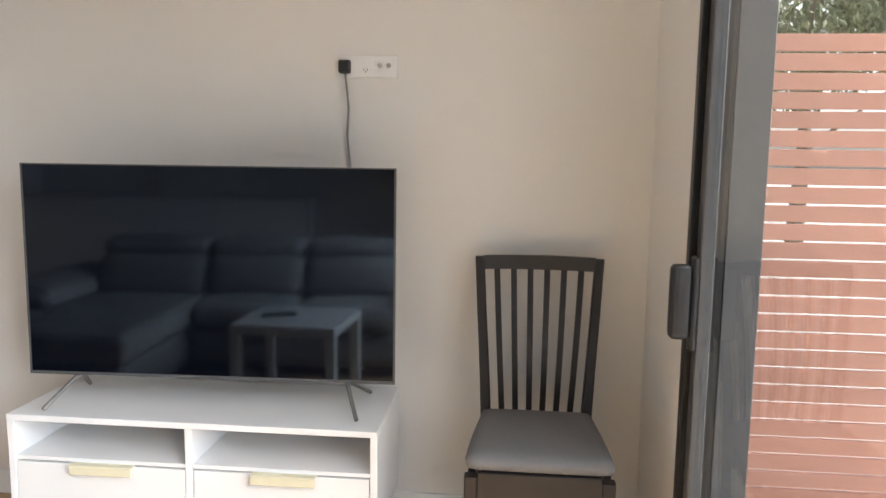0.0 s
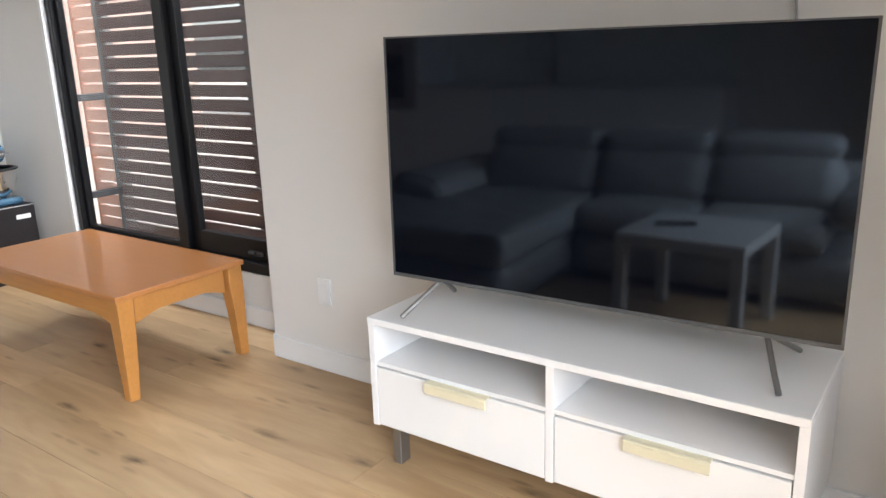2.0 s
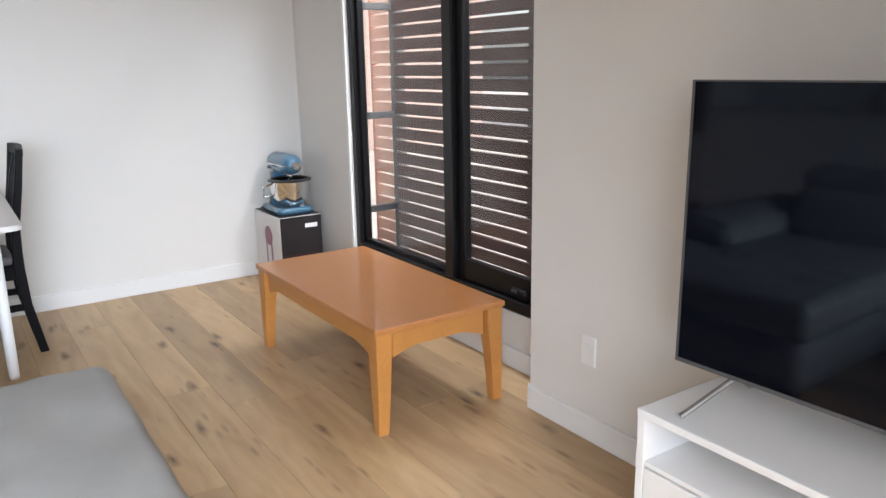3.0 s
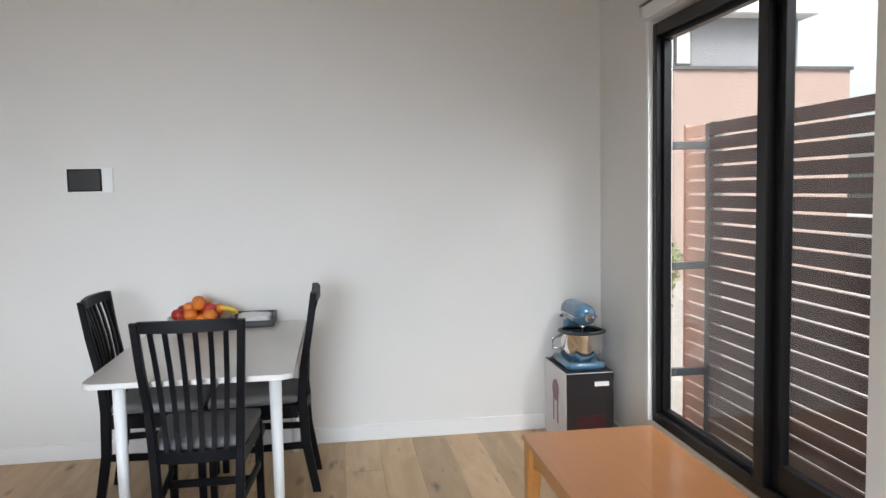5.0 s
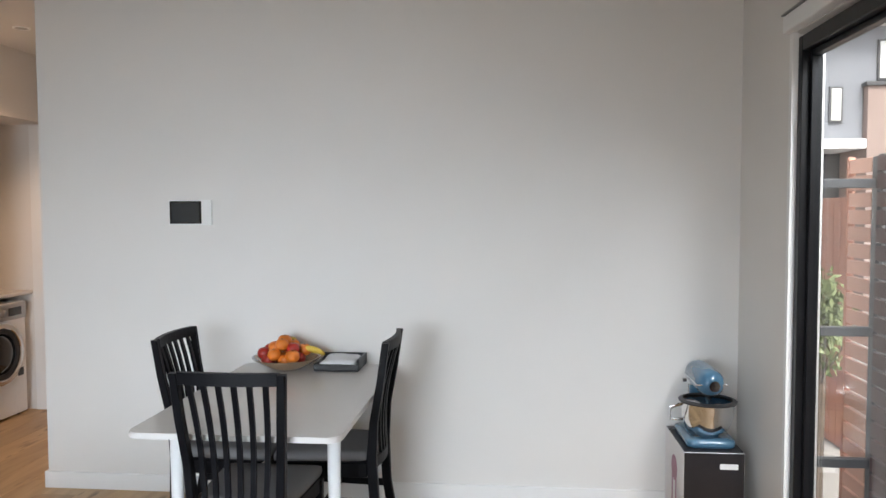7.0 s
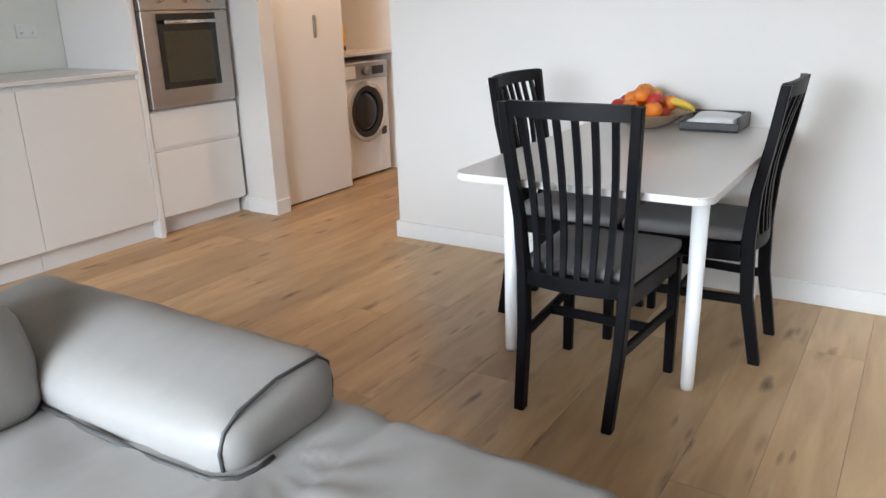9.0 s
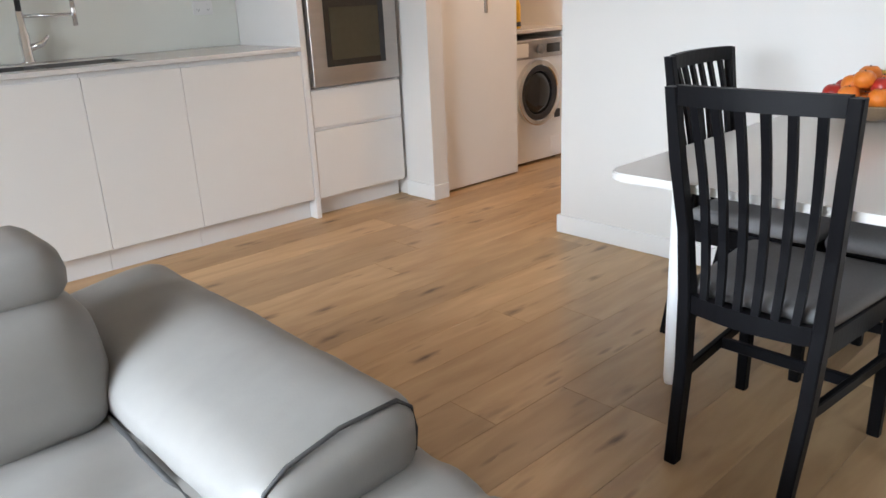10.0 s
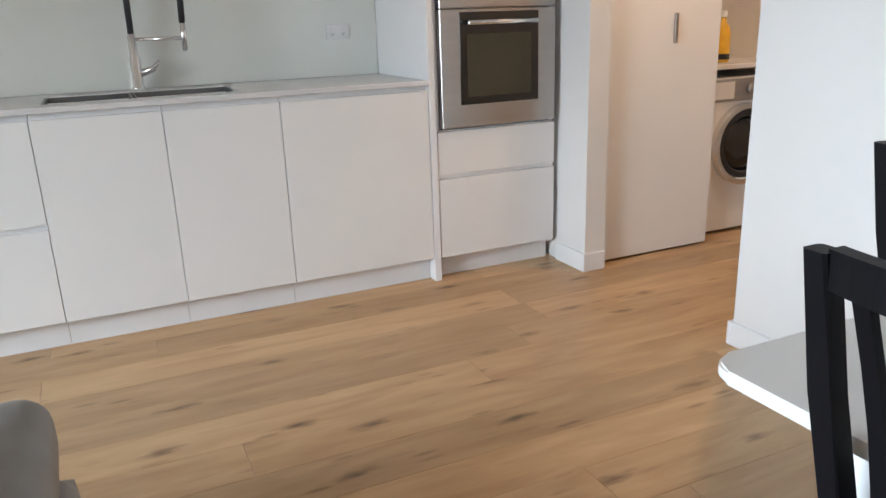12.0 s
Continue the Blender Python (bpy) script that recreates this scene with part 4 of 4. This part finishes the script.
part("beater_shaft", tube([(0.075, 0, 0.212), (0.075, 0, 0.15)], 0.014, 12), M["chrome"], sm_)
bw = part("bowl", lathe([(0.045, 0.036), (0.05, 0.045), (0.085, 0.07), (0.105, 0.12), (0.108, 0.175), (0.112, 0.178), (0.104, 0.176), (0.10, 0.12), (0.08, 0.075), (0.001, 0.05)], 32, centre=(0.065, 0, 0), closed=False), M["chrome"], sm_, smooth=True)
part("splash_ring", lathe([(0.108, 0.176), (0.116, 0.178), (0.118, 0.184), (0.100, 0.190), (0.098, 0.182)], 28, centre=(0.065, 0, 0), closed=False), M["blackplastic"], sm_, "black splash ring on the bowl")
part("bowl_handle", tube([(0.065, -0.105, 0.165), (0.065, -0.15, 0.15), (0.065, -0.15, 0.10), (0.065, -0.10, 0.10)], 0.007, 8), M["chrome"], sm_, smooth=True)
part("speed_knob", tube([(-0.03, -0.066, 0.245), (-0.03, -0.08, 0.245)], 0.008, 12), M["blackplastic"], sm_)
part("power_cord", tube([(-0.13, 0.02, 0.02), (-0.17, 0.0, 0.012), (-0.16, -0.08, 0.01), (-0.10, -0.12, 0.006)], 0.004, 8), M["blackplastic"], sm_)

# ---- low wooden table by the window ----
ct = thing("coffee_table", "low honey-coloured wooden coffee table under the window", "table")
cx0, cx1, cy0, cy1, cz = -3.335, -2.178, 2.150, 2.727, 0.408
part("tabletop", box((cx0, cy0, cz - 0.022), (cx1, cy1, cz), 0.005, seg=2), M["orangetop"], ct)
for sx, lx in ((-1, cx0 + 0.042), (1, cx1 - 0.042)):
    for sy, ly in ((-1, cy0 + 0.042), (1, cy1 - 0.042)):
        b = prism([(lx + sx * 0.012, ly + sy * 0.012, 0, 0.021, 0.021), (lx + sx * 0.006, ly + sy * 0.006, 0.19, 0.027, 0.027), (lx + sx * 0.001, ly + sy * 0.001, 0.30, 0.032, 0.032), (lx, ly, cz - 0.023, 0.034, 0.034)], r=0.004)
        part("leg", b, M["orangewood"], ct)
for y in (cy0 + 0.028, cy1 - 0.05):
    b = bmesh.new()
    xs = [cx0 + 0.085 + (cx1 - cx0 - 0.17) * k / 16 for k in range(17)]
    rows = []
    for k, x in enumerate(xs):
        d = min(k, 16 - k)
        drop = 0.075 + (0.03 if d == 0 else 0.012 if d == 1 else 0)
        rows.append([b.verts.new((x, y + dy, z)) for dy, z in ((0, cz - 0.023 - drop), (0.02, cz - 0.023 - drop), (0.02, cz - 0.023), (0, cz - 0.023))])
    for p, q in zip(rows, rows[1:]):
        for i in range(4):
            b.faces.new((p[i], p[(i + 1) % 4], q[(i + 1) % 4], q[i]))
    bmesh.ops.recalc_face_normals(b, faces=b.faces[:])
    part("apron", b, M["orangewood"], ct)
for x in (cx0 + 0.028, cx1 - 0.05):
    b = bmesh.new()
    rows = []
    for k in range(9):
        y = cy0 + 0.085 + (cy1 - cy0 - 0.17) * k / 8
        drop = 0.075 + (0.03 if min(k, 8 - k) == 0 else 0.012 if min(k, 8 - k) == 1 else 0)
        rows.append([b.verts.new((x + dx, y, z)) for dx, z in ((0, cz - 0.023 - drop), (0.02, cz - 0.023 - drop), (0.02, cz - 0.023), (0, cz - 0.023))])
    for p, q in zip(rows, rows[1:]):
        for i in range(4):
            b.faces.new((p[i], p[(i + 1) % 4], q[(i + 1) % 4], q[i]))
    bmesh.ops.recalc_face_normals(b, faces=b.faces[:])
    part("apron", b, M["orangewood"], ct)

# ---- television and its bench ----
tb = thing("television_bench", "white television bench with two open shelves and two drawers", "cabinet")
bx0, bx1, by0, by1, bz = -1.138, 0.030, 2.307, 2.725, 0.484
part("top", box((bx0, by0 - 0.003, bz - 0.020), (bx1, by1, bz), 0.002), M["lam"], tb)
mid = (bx0 + bx1) / 2
for x0, x1, nm in ((bx0, bx0 + 0.022, "side"), (bx1 - 0.022, bx1, "side"), (mid - 0.011, mid + 0.011, "divider")):
    part(nm, box((x0, by0, 0.145), (x1, by1 - 0.01, bz - 0.0205), 0.001), M["lam"], tb)
part("back", box((bx0 + 0.0225, by1 - 0.02, 0.165), (bx1 - 0.0225, by1 - 0.012, bz - 0.021)), M["lam"], tb)
part("bottom", box((bx0 + 0.0225, by0 + 0.022, 0.145), (mid - 0.0115, by1 - 0.021, 0.1635)), M["lam"], tb)
part("bottom", box((mid + 0.0115, by0 + 0.022, 0.145), (bx1 - 0.0225, by1 - 0.021, 0.1635)), M["lam"], tb)
for x0, x1 in ((bx0 + 0.023, mid - 0.012), (mid + 0.012, bx1 - 0.023)):
    part("shelf", box((x0, by0 + 0.004, 0.338), (x1, by1 - 0.021, 0.350)), M["lam"], tb)
    f = part("drawer", box((x0 + 0.002, by0 + 0.001, 0.150), (x1 - 0.002, by0 + 0.019, 0.332), 0.0015), M["lamshade"], tb)
    c = (x0 + x1) / 2 + 0.012
    h_ = box((c - 0.10, by0 - 0.022, 0.3325), (c + 0.10, by0 + 0.018, 0.338), 0.002)
    h_ = box((c - 0.10, by0 - 0.022, 0.306), (c + 0.10, by0 - 0.017, 0.3325), 0.002, h_)
    part("handle", h_, M["cream"], f, "cream-coloured lip handle")
for lx in (bx0 + 0.03, bx1 - 0.06):
    for ly in (by0 + 0.05, by1 - 0.08):
        part("leg", box((lx, ly, 0), (lx + 0.03, ly + 0.045, 0.1445), 0.002), M["greyleg"], tb)

TVM = pose(-0.546, 2.466, 0.577, -0.4, 0, 2.0)
tv = thing("television", "large black flat-screen television, switched off", "television", TVM)
part("housing", box((-0.596, 0.006, 0.0), (0.596, 0.035, 0.676), 0.003), M["blackplastic"], tv)
part("rear_box", box((-0.40, 0.0355, 0.03), (0.40, 0.075, 0.38), 0.01), M["blackplastic"], tv)
b = box((-0.599, -0.002, -0.004), (-0.593, 0.0055, 0.680))
b = box((0.593, -0.002, -0.004), (0.599, 0.0055, 0.680), bm=b)
b = box((-0.593, -0.002, 0.676), (0.593, 0.0055, 0.680), bm=b)
b = box((-0.593, -0.002, -0.004), (0.593, 0.0055, 0.006), bm=b)
part("bezel", b, M["greyframe"], tv)
part("screen", box((-0.593, 0.0, 0.006), (0.593, 0.0055, 0.676)), M["screen"], tv, "glossy dark screen")
for s in (-1, 1):
    top = (s * 0.475, 0.02, -0.002)
    for dy in (-0.13, 0.15):
        b = tube([(s * 0.44, 0.02, 0.0), (s * 0.475, 0.02 + dy * 0.65, -0.055), (s * 0.495, 0.02 + dy, -0.0855)], 0.007, 8)
        part("foot", b, M["greyleg"], tv, "slim splayed metal foot")
cw = thing("television_cable", "thin grey cable hanging from a wall plug to the television", "cable")
b = tube([(-0.162, YT - 0.03, 1.58), (-0.158, YT - 0.02, 1.53), (-0.152, YT - 0.012, 1.45), (-0.158, YT - 0.010, 1.36), (-0.148, YT - 0.012, 1.27), (-0.135, YT - 0.03, 1.10), (-0.16, YT - 0.09, 0.95)], 0.0035, 8)
part("lead", b, M["greyleg"], cw, smooth=True)
part("plug", box((-0.182, YT - 0.045, 1.566), (-0.142, YT - 0.0135, 1.611), 0.008, seg=2), M["blackplastic"], cw, "black plug")
pw2 = power_point(pose(-0.125, YT, 1.59), "white double power point high on the television wall")
at = thing("aerial_plate", "white aerial wall plate with two small sockets", "wall socket", pose(-0.045, YT, 1.59))
part("plate", box((-0.03, -0.008, -0.037), (0.06, 0, 0.037), 0.003), M["white"], at)
for dx in (0.0, 0.03):
    part("socket", tube([(dx, -0.0085, 0.004), (dx, -0.022, 0.004)], 0.008, 12), M["chrome"], at)

# ---- side table and remote ----
LM = pose(-0.61, 0.87, 0, 0, 0, 6)
lt = thing("side_table", "small square grey-white side table", "table", LM)
part("tabletop", box((-0.275, -0.275, 0.40), (0.275, 0.275, 0.45), 0.002), M["tabletop"], lt)
for sx in (-1, 1):
    for sy in (-1, 1):
        part("leg", box((sx * 0.25 - 0.025, sy * 0.25 - 0.025, 0), (sx * 0.25 + 0.025, sy * 0.25 + 0.025, 0.3995), 0.002), M["tabletop"], lt)
rc = thing("remote_control", "slim black remote control lying on the side table", "remote", LM @ pose(-0.1, 0.02, 0.4505, 0, 0, 60))
part("body", box((-0.02, -0.09, 0), (0.02, 0.09, 0.018), 0.006, seg=2), M["blackplastic"], rc)
for k in range(5):
    part("button", box((-0.012, 0.06 - 0.03 * k, 0.0182), (0.012, 0.072 - 0.03 * k, 0.0205), 0.001), M["greyleg"], rc)


# ---- sofa ----
sofa = thing("corner_sofa", "grey leather corner sofa with chaise, folding arms and headrests", "sofa")
SXL, SXM, SXR = -2.408, -1.34, 0.10
SYF, SYB, SYS = 1.33, -0.55, 0.52
SEAT = 0.435
# frame
b = cushion((SXL + 0.02, SYB + 0.02, 0.05), (SXM - 0.02, SYF - 0.03, 0.27), 0.04, 0.08)
part("chaise_base", b, M["leather"], sofa, smooth=True)
part("sofa_base", cushion((SXM - 0.018, SYB + 0.02, 0.05), (SXR, SYS - 0.03, 0.27), 0.04, 0.08), M["leather"], sofa, smooth=True)


def tuft(p):
    """A pulled seam along the chaise pad, and creases that fan out from the arm's end."""
    if p.z > 0.37:
        near = math.exp(-max(0, p.x + 2.0) * 9)
        p.z -= 0.012 * math.exp(-((p.y - 0.83) / 0.022) ** 2) * near
        dx, dy = p.x + 2.12, p.y - 0.70
        d, a = math.hypot(dx, dy), math.atan2(dy, dx)
        if dy > -0.05:
            p.z += 0.0035 * math.sin(a * 15 + 3 * math.sin(d * 11) + 1.3) * math.exp(-((d - 0.20) / 0.14) ** 2)
    return p


pad = part("chaise_pad", cushion((SXL, SYB + 0.3, 0.272), (SXM, SYF, SEAT), 0.05, 0.016, 0.006, 0.013, tuft, 2), M["leather"], sofa, "grey leather chaise pad with pulled seams", True)
sx_ = [SXM + 0.004, SXM + 0.62, SXR - 0.22]
for i in range(2):
    part("seat_cushion", cushion((sx_[i], SYB + 0.3, 0.272), (sx_[i + 1] - 0.004, SYS, SEAT), 0.06, 0.03, 0.016, 0.010, None, 5 + i), M["leather"], sofa, smooth=True)


def lean(p):
    p.y -= 0.33 * max(p.z - 0.43, 0)
    return p


bxs = [(-2.055, -1.36), (-1.352, -0.74), (-0.732, -0.12)]
for x0, x1 in bxs:
    part("back_cushion", cushion((x0, -0.10, 0.42), (x1, 0.20, 0.680), 0.07, 0.03, 0.025, 0.008, lean, x0), M["leather"], sofa, smooth=True)
    part("headrest", cushion((x0 + 0.012, -0.08, 0.662), (x1 - 0.01, 0.17, 0.772), 0.045, 0.03, 0.012, 0.006, lean, x1), M["leather"], sofa, smooth=True)
part("back_frame", cushion((-2.06, SYB, 0.05), (SXR, SYB + 0.42, 0.60), 0.05, 0.06), M["leather"], sofa, smooth=True)


def armfold(p):
    u = (p.x + 2.378) / 0.328 if p.x < -1.9 else (0.10 - p.x) / 0.24
    f = min(max(u - 0.3, 0.0), 0.9) ** 1.3
    if p.z > 0.42:
        p.z = 0.42 + (p.z - 0.42) * (1 - 0.42 * f)
    return p


def arm(x0, x1, y0, y1, name="arm"):
    a = part(name, cushion((x0, y0, 0.405), (x1, y1, 0.567), 0.062, 0.02, 0.012, 0.006, armfold, x0), M["leather"], sofa, smooth=True)
    r = part("end_welt", tube([tuple(armfold(Vector((x0 + (x1 - x0) * k, y1 - 0.022, z)))) for k, z in ((0.05, 0.45), (0.035, 0.49), (0.06, 0.535), (0.15, 0.560), (0.5, 0.568), (0.8, 0.564), (0.92, 0.542), (0.965, 0.50), (0.955, 0.45))], 0.004, 8), M["seam"], a, "dark piped seam", True)


arm(-2.378, -2.05, -0.34, 0.71)
# Thin dark tube that paints the shade where arm and pad meet.
part("crease_shade", tube([(-2.036, 0.16, 0.4415), (-2.028, 0.32, 0.4420), (-2.028, 0.55, 0.4420), (-2.038, 0.685, 0.4415), (-2.066, 0.722, 0.4395), (-2.11, 0.728, 0.4365), (-2.15, 0.728, 0.4395)], 0.0055, 8), M["seam"], sofa, "dark tube standing in for the shade in the crease", True)
arm(SXR - 0.215, SXR, -0.25, 0.50)
for fx, fy in ((SXL + 0.08, SYF - 0.1), (SXM - 0.1, SYF - 0.1), (SXL + 0.08, SYB + 0.1), (SXR - 0.1, SYB + 0.1), (SXR - 0.1, SYS - 0.12)):
    part("foot", box((fx - 0.03, fy - 0.03, 0), (fx + 0.03, fy + 0.03, 0.052), 0.004), M["blackplastic"], sofa)

# ---- outdoors ----
structure("ground", box((-60, -60, -0.45), (60, 60, -0.30)), M["concrete"], "pale outdoor paving")
fence = tagged(thing("slat_fence", "horizontal slat fence outside the window, its shade painted in dark brown", "fence"))
FYP, PITCH, TOP = 3.36, 0.0752, 1.755
slat_mesh = {}


def slat_row(fn, x0, x1, y, z, mt, key, hgt=0.064, pre="slat"):
    if key not in slat_mesh:
        bb = box((0, -0.01, 0), (x1 - x0, 0.01, hgt), 0.0015)
        o = part(pre, bb, mt, fn)
        slat_mesh[key] = o.data
    else:
        o = new(pre, slat_mesh[key])
        o.parent = fn
    o.location = (x0, y, z)


n = int((TOP + 0.26) / PITCH)
# Shaded copy of the slats: the dark tone stands in for shade.
for k in range(n):
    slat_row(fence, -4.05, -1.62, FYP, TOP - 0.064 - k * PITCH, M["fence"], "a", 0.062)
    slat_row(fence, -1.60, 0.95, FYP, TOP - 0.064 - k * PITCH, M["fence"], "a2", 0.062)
for x in (-4.052, -2.79, -1.61):
    part("post", box((x - 0.025, FYP + 0.012, -0.30), (x + 0.025, FYP + 0.062, TOP + 0.01), 0.003), M["greyframe"], fence, "dark metal post")
gate = thing("gate_frame", "dark metal gate frame standing beside the window", "gate")
for z in (0.42, 0.99, 1.62):
    part("rail", box((-4.07, YW + 0.13, z), (-4.035, FYP - 0.012, z + 0.04), 0.003), M["greyframe"], gate)
part("stile", box((-4.077, FYP - 0.0105, -0.30), (-4.03, FYP + 0.008, TOP), 0.003), M["greyframe"], gate)
part("stile", box((-4.077, YW + 0.124, -0.30), (-4.03, YW + 0.1285, TOP), 0.003), M["greyframe"], gate)
f2 = thing("patio_fence", "terracotta horizontal slat fence beside the patio, its light painted in", "fence")
# Lit copy of the same slats, out in the open.
for k in range(n):
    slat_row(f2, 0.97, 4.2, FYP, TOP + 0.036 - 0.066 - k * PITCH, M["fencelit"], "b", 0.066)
for x in (2.2, 4.18):
    part("post", box((x - 0.025, FYP + 0.012, -0.30), (x + 0.025, FYP + 0.062, TOP + 0.03), 0.003), M["fencelit"], f2)
f3 = thing("garden_fence", "slat fence carrying on beyond the gate, its bright light painted in", "fence")
# Brightest copy: full light on this stretch is put into the colour.
for k in range(n):
    slat_row(f3, -4.30, -4.085, FYP, TOP - 0.064 - k * PITCH, M["fencebright"], "c", 0.062)
part("post", box((-4.325, FYP - 0.012, -0.30), (-4.302, FYP + 0.02, TOP + 0.012), 0.003), M["fencelit"], f3, "slim orange timber post")
structure("wall_exterior_return", box((XR + 0.141, DY1 + 0.001, -0.30), (XR + 0.165, 3.2, H)), M["greyframe"], "charcoal outside wall face by the patio")


def leaves(bm, centre, rad, count, size, seed):
    rnd = random.Random(seed)
    for _ in range(count):
        d = Vector((rnd.gauss(0, 1), rnd.gauss(0, 1), rnd.gauss(0, 1))).normalized() * (rnd.random() ** 0.4)
        c = Vector(centre) + Vector((d.x * rad[0], d.y * rad[1], d.z * rad[2]))
        e = Euler((rnd.uniform(0, 6), rnd.uniform(0, 6), rnd.uniform(0, 6))).to_matrix()
        s = size * rnd.uniform(0.6, 1.3)
        q = [bm.verts.new(c + e @ Vector(v)) for v in ((-s, 0, 0), (0, -s * 0.4, 0.1 * s), (s, 0, 0), (0, s * 0.4, 0.1 * s))]
        bm.faces.new(q)


def tree(name, x, y, h, rad, label, count, size, seed):
    t = thing(name, label, "tree" if h > 2 else "shrub")
    b = tube([(x, y, -0.30), (x + 0.05, y, h * 0.35), (x - 0.04, y + 0.05, h * 0.8)], 0.05, 8, radii=[0.035 * h, 0.025 * h, 0.01 * h])
    for k in range(6):
        a = k * 1.1
        b = tube([(x, y, h * (0.3 + 0.07 * k)), (x + math.cos(a) * rad * 0.6, y + math.sin(a) * rad * 0.6, h * (0.55 + 0.07 * k))], 0.03, 6, b, radii=[0.012 * h, 0.004 * h])
    part("trunk", b, M["bark"], t)
    bm = bmesh.new()
    rnd = random.Random(seed)
    for k in range(9):
        leaves(bm, (x + rnd.uniform(-1, 1) * rad * 0.6, y + rnd.uniform(-1, 1) * rad * 0.6, h * 0.75 + rnd.uniform(-1, 1) * h * 0.22), (rad * 0.45, rad * 0.45, h * 0.14), count // 9, size, seed + k)
    part("crown", bm, M["leaf"], t)


tree("garden_shrub", -5.55, 3.72, 1.15, 0.24, "leafy yellow-green shrub beyond the gate", 900, 0.035, 3)
tree("garden_tree", 5.4, 14.0, 4.6, 2.4, "leafy green tree behind the patio fence", 9000, 0.075, 9)


tg = thing("timber_gate", "orange-brown timber side gate in the distance", "gate")
for k in range(4):
    part("board", box((-7.05 + 0.12 * k, 4.3, -0.29), (-6.935 + 0.12 * k, 4.325, 1.62), 0.002), M["fencelit"], tg)


def neighbour():
    hs = thing("neighbouring_house", "peach and grey rendered two-storey house behind the fence", "house")
    part("lower_wall", box((-20, 7.2, -0.30), (-12.85, 10.66, 3.42)), M["peach"], hs, "peach rendered lower storey")
    part("coping", box((-20.05, 7.16, 3.421), (-12.80, 10.70, 3.48)), M["greyframe"], hs)
    part("upper_wall", box((-19.5, 0.5, 3.481), (-13.0, 9.73, 4.35)), M["greyclad"], hs, "grey clad upper storey")
    part("side_wall", box((-19.5, 0.5, 2.62), (-13.0, 7.19, 3.48)), M["greyclad"], hs, "grey clad wall")
    # Charcoal colour stands in for the shade below the balcony edge.
    part("lower_side_wall", box((-19.5, 0.5, -0.30), (-13.8, 7.19, 2.45)), M["greyframe"], hs, "garage wall, painted charcoal for the shade under the balcony")
    part("balcony_band", box((-14.0, 0.5, 2.46), (-12.75, 7.15, 2.61)), M["whiteclad"], hs, "white balcony edge")
    part("roof", box((-20, 0, 4.351), (-12.6, 9.9, 4.60), 0.02), M["whiteclad"], hs)
    for y_, z, w, hh, m_ in ((7.53, 3.52, 0.30, 0.62, "whiteclad"), (6.78, 2.88, 0.2, 0.55, "splash"), (5.4, 2.9, 0.7, 1.0, "splash"), (3.6, 2.9, 0.7, 1.0, "splash")):
        w_ = part("window", box((-12.999, y_ - w / 2, z), (-12.96, y_ + w / 2, z + hh)), M["greyframe"], hs, "dark-framed window")
        part("pane", box((-12.959, y_ - w / 2 + 0.03, z + 0.03), (-12.95, y_ + w / 2 - 0.03, z + hh - 0.03)), M[m_], w_)
    h2 = thing("neighbouring_block", "white rendered house with grey windows behind the fence", "house")
    part("wall", box((-15.5, 14.5, -0.30), (-5.0, 20, 7.2)), M["whiteclad"], h2)
    part("roof", box((-15.8, 14.1, 7.201), (-4.7, 20.3, 7.4), 0.02), M["greyframe"], h2)
    for x in (-14.2, -12.0, -9.2, -6.4):
        for z in (1.2, 4.2):
            w_ = part("window", box((x - 0.55, 14.46, z), (x + 0.55, 14.499, z + 1.5)), M["greyclad"], h2, "dark-framed window")
            part("pane", box((x - 0.49, 14.45, z + 0.06), (x + 0.49, 14.4595, z + 1.44)), M["splash"], w_)


neighbour()
# A small crumpled lilac shape, low outside the left pane.
cl = thing("cloth_bundle", "crumpled lilac bundle lying outside beside the window", "cloth")
part("cloth", cushion((-3.52, 3.20, -0.299), (-3.30, 3.31, 0.05), 0.05, 0.03, 0.01, 0.03, None, 1), M["purple"], cl, smooth=True)

# ---- oak floor boards ----
fl = tagged(new("oak_floor"), "wide knotty oak floorboards running towards the corridor", kind="structure")
cache = {}
rnd = random.Random(11)
PW = 0.194
X0, X1 = -7.1, XR
joints = {5: -2.62, 6: -2.216, 10: -2.79}
for row in range(30):
    y = -2.856 + PW * row
    x = joints.get(row, X0 + rnd.uniform(0.2, 1.9))
    x -= 1.9 * math.ceil((x - X0) / 1.9)
    while x < X1:
        a, c = max(x, X0), min(x + 1.9, X1)
        if c - a > 0.04:
            ln = round(c - a, 3)
            if ln not in cache:
                cache[ln] = part("plank", box((0.0004, 0.0004, -0.013), (ln - 0.0004, PW - 0.0004, 0.0), 0.0007), M["oak"], fl)
                o = cache[ln]
            else:
                o = new("plank", cache[ln].data)
                o.parent = fl
            o.location = (a, y, 0)
        x += 1.9
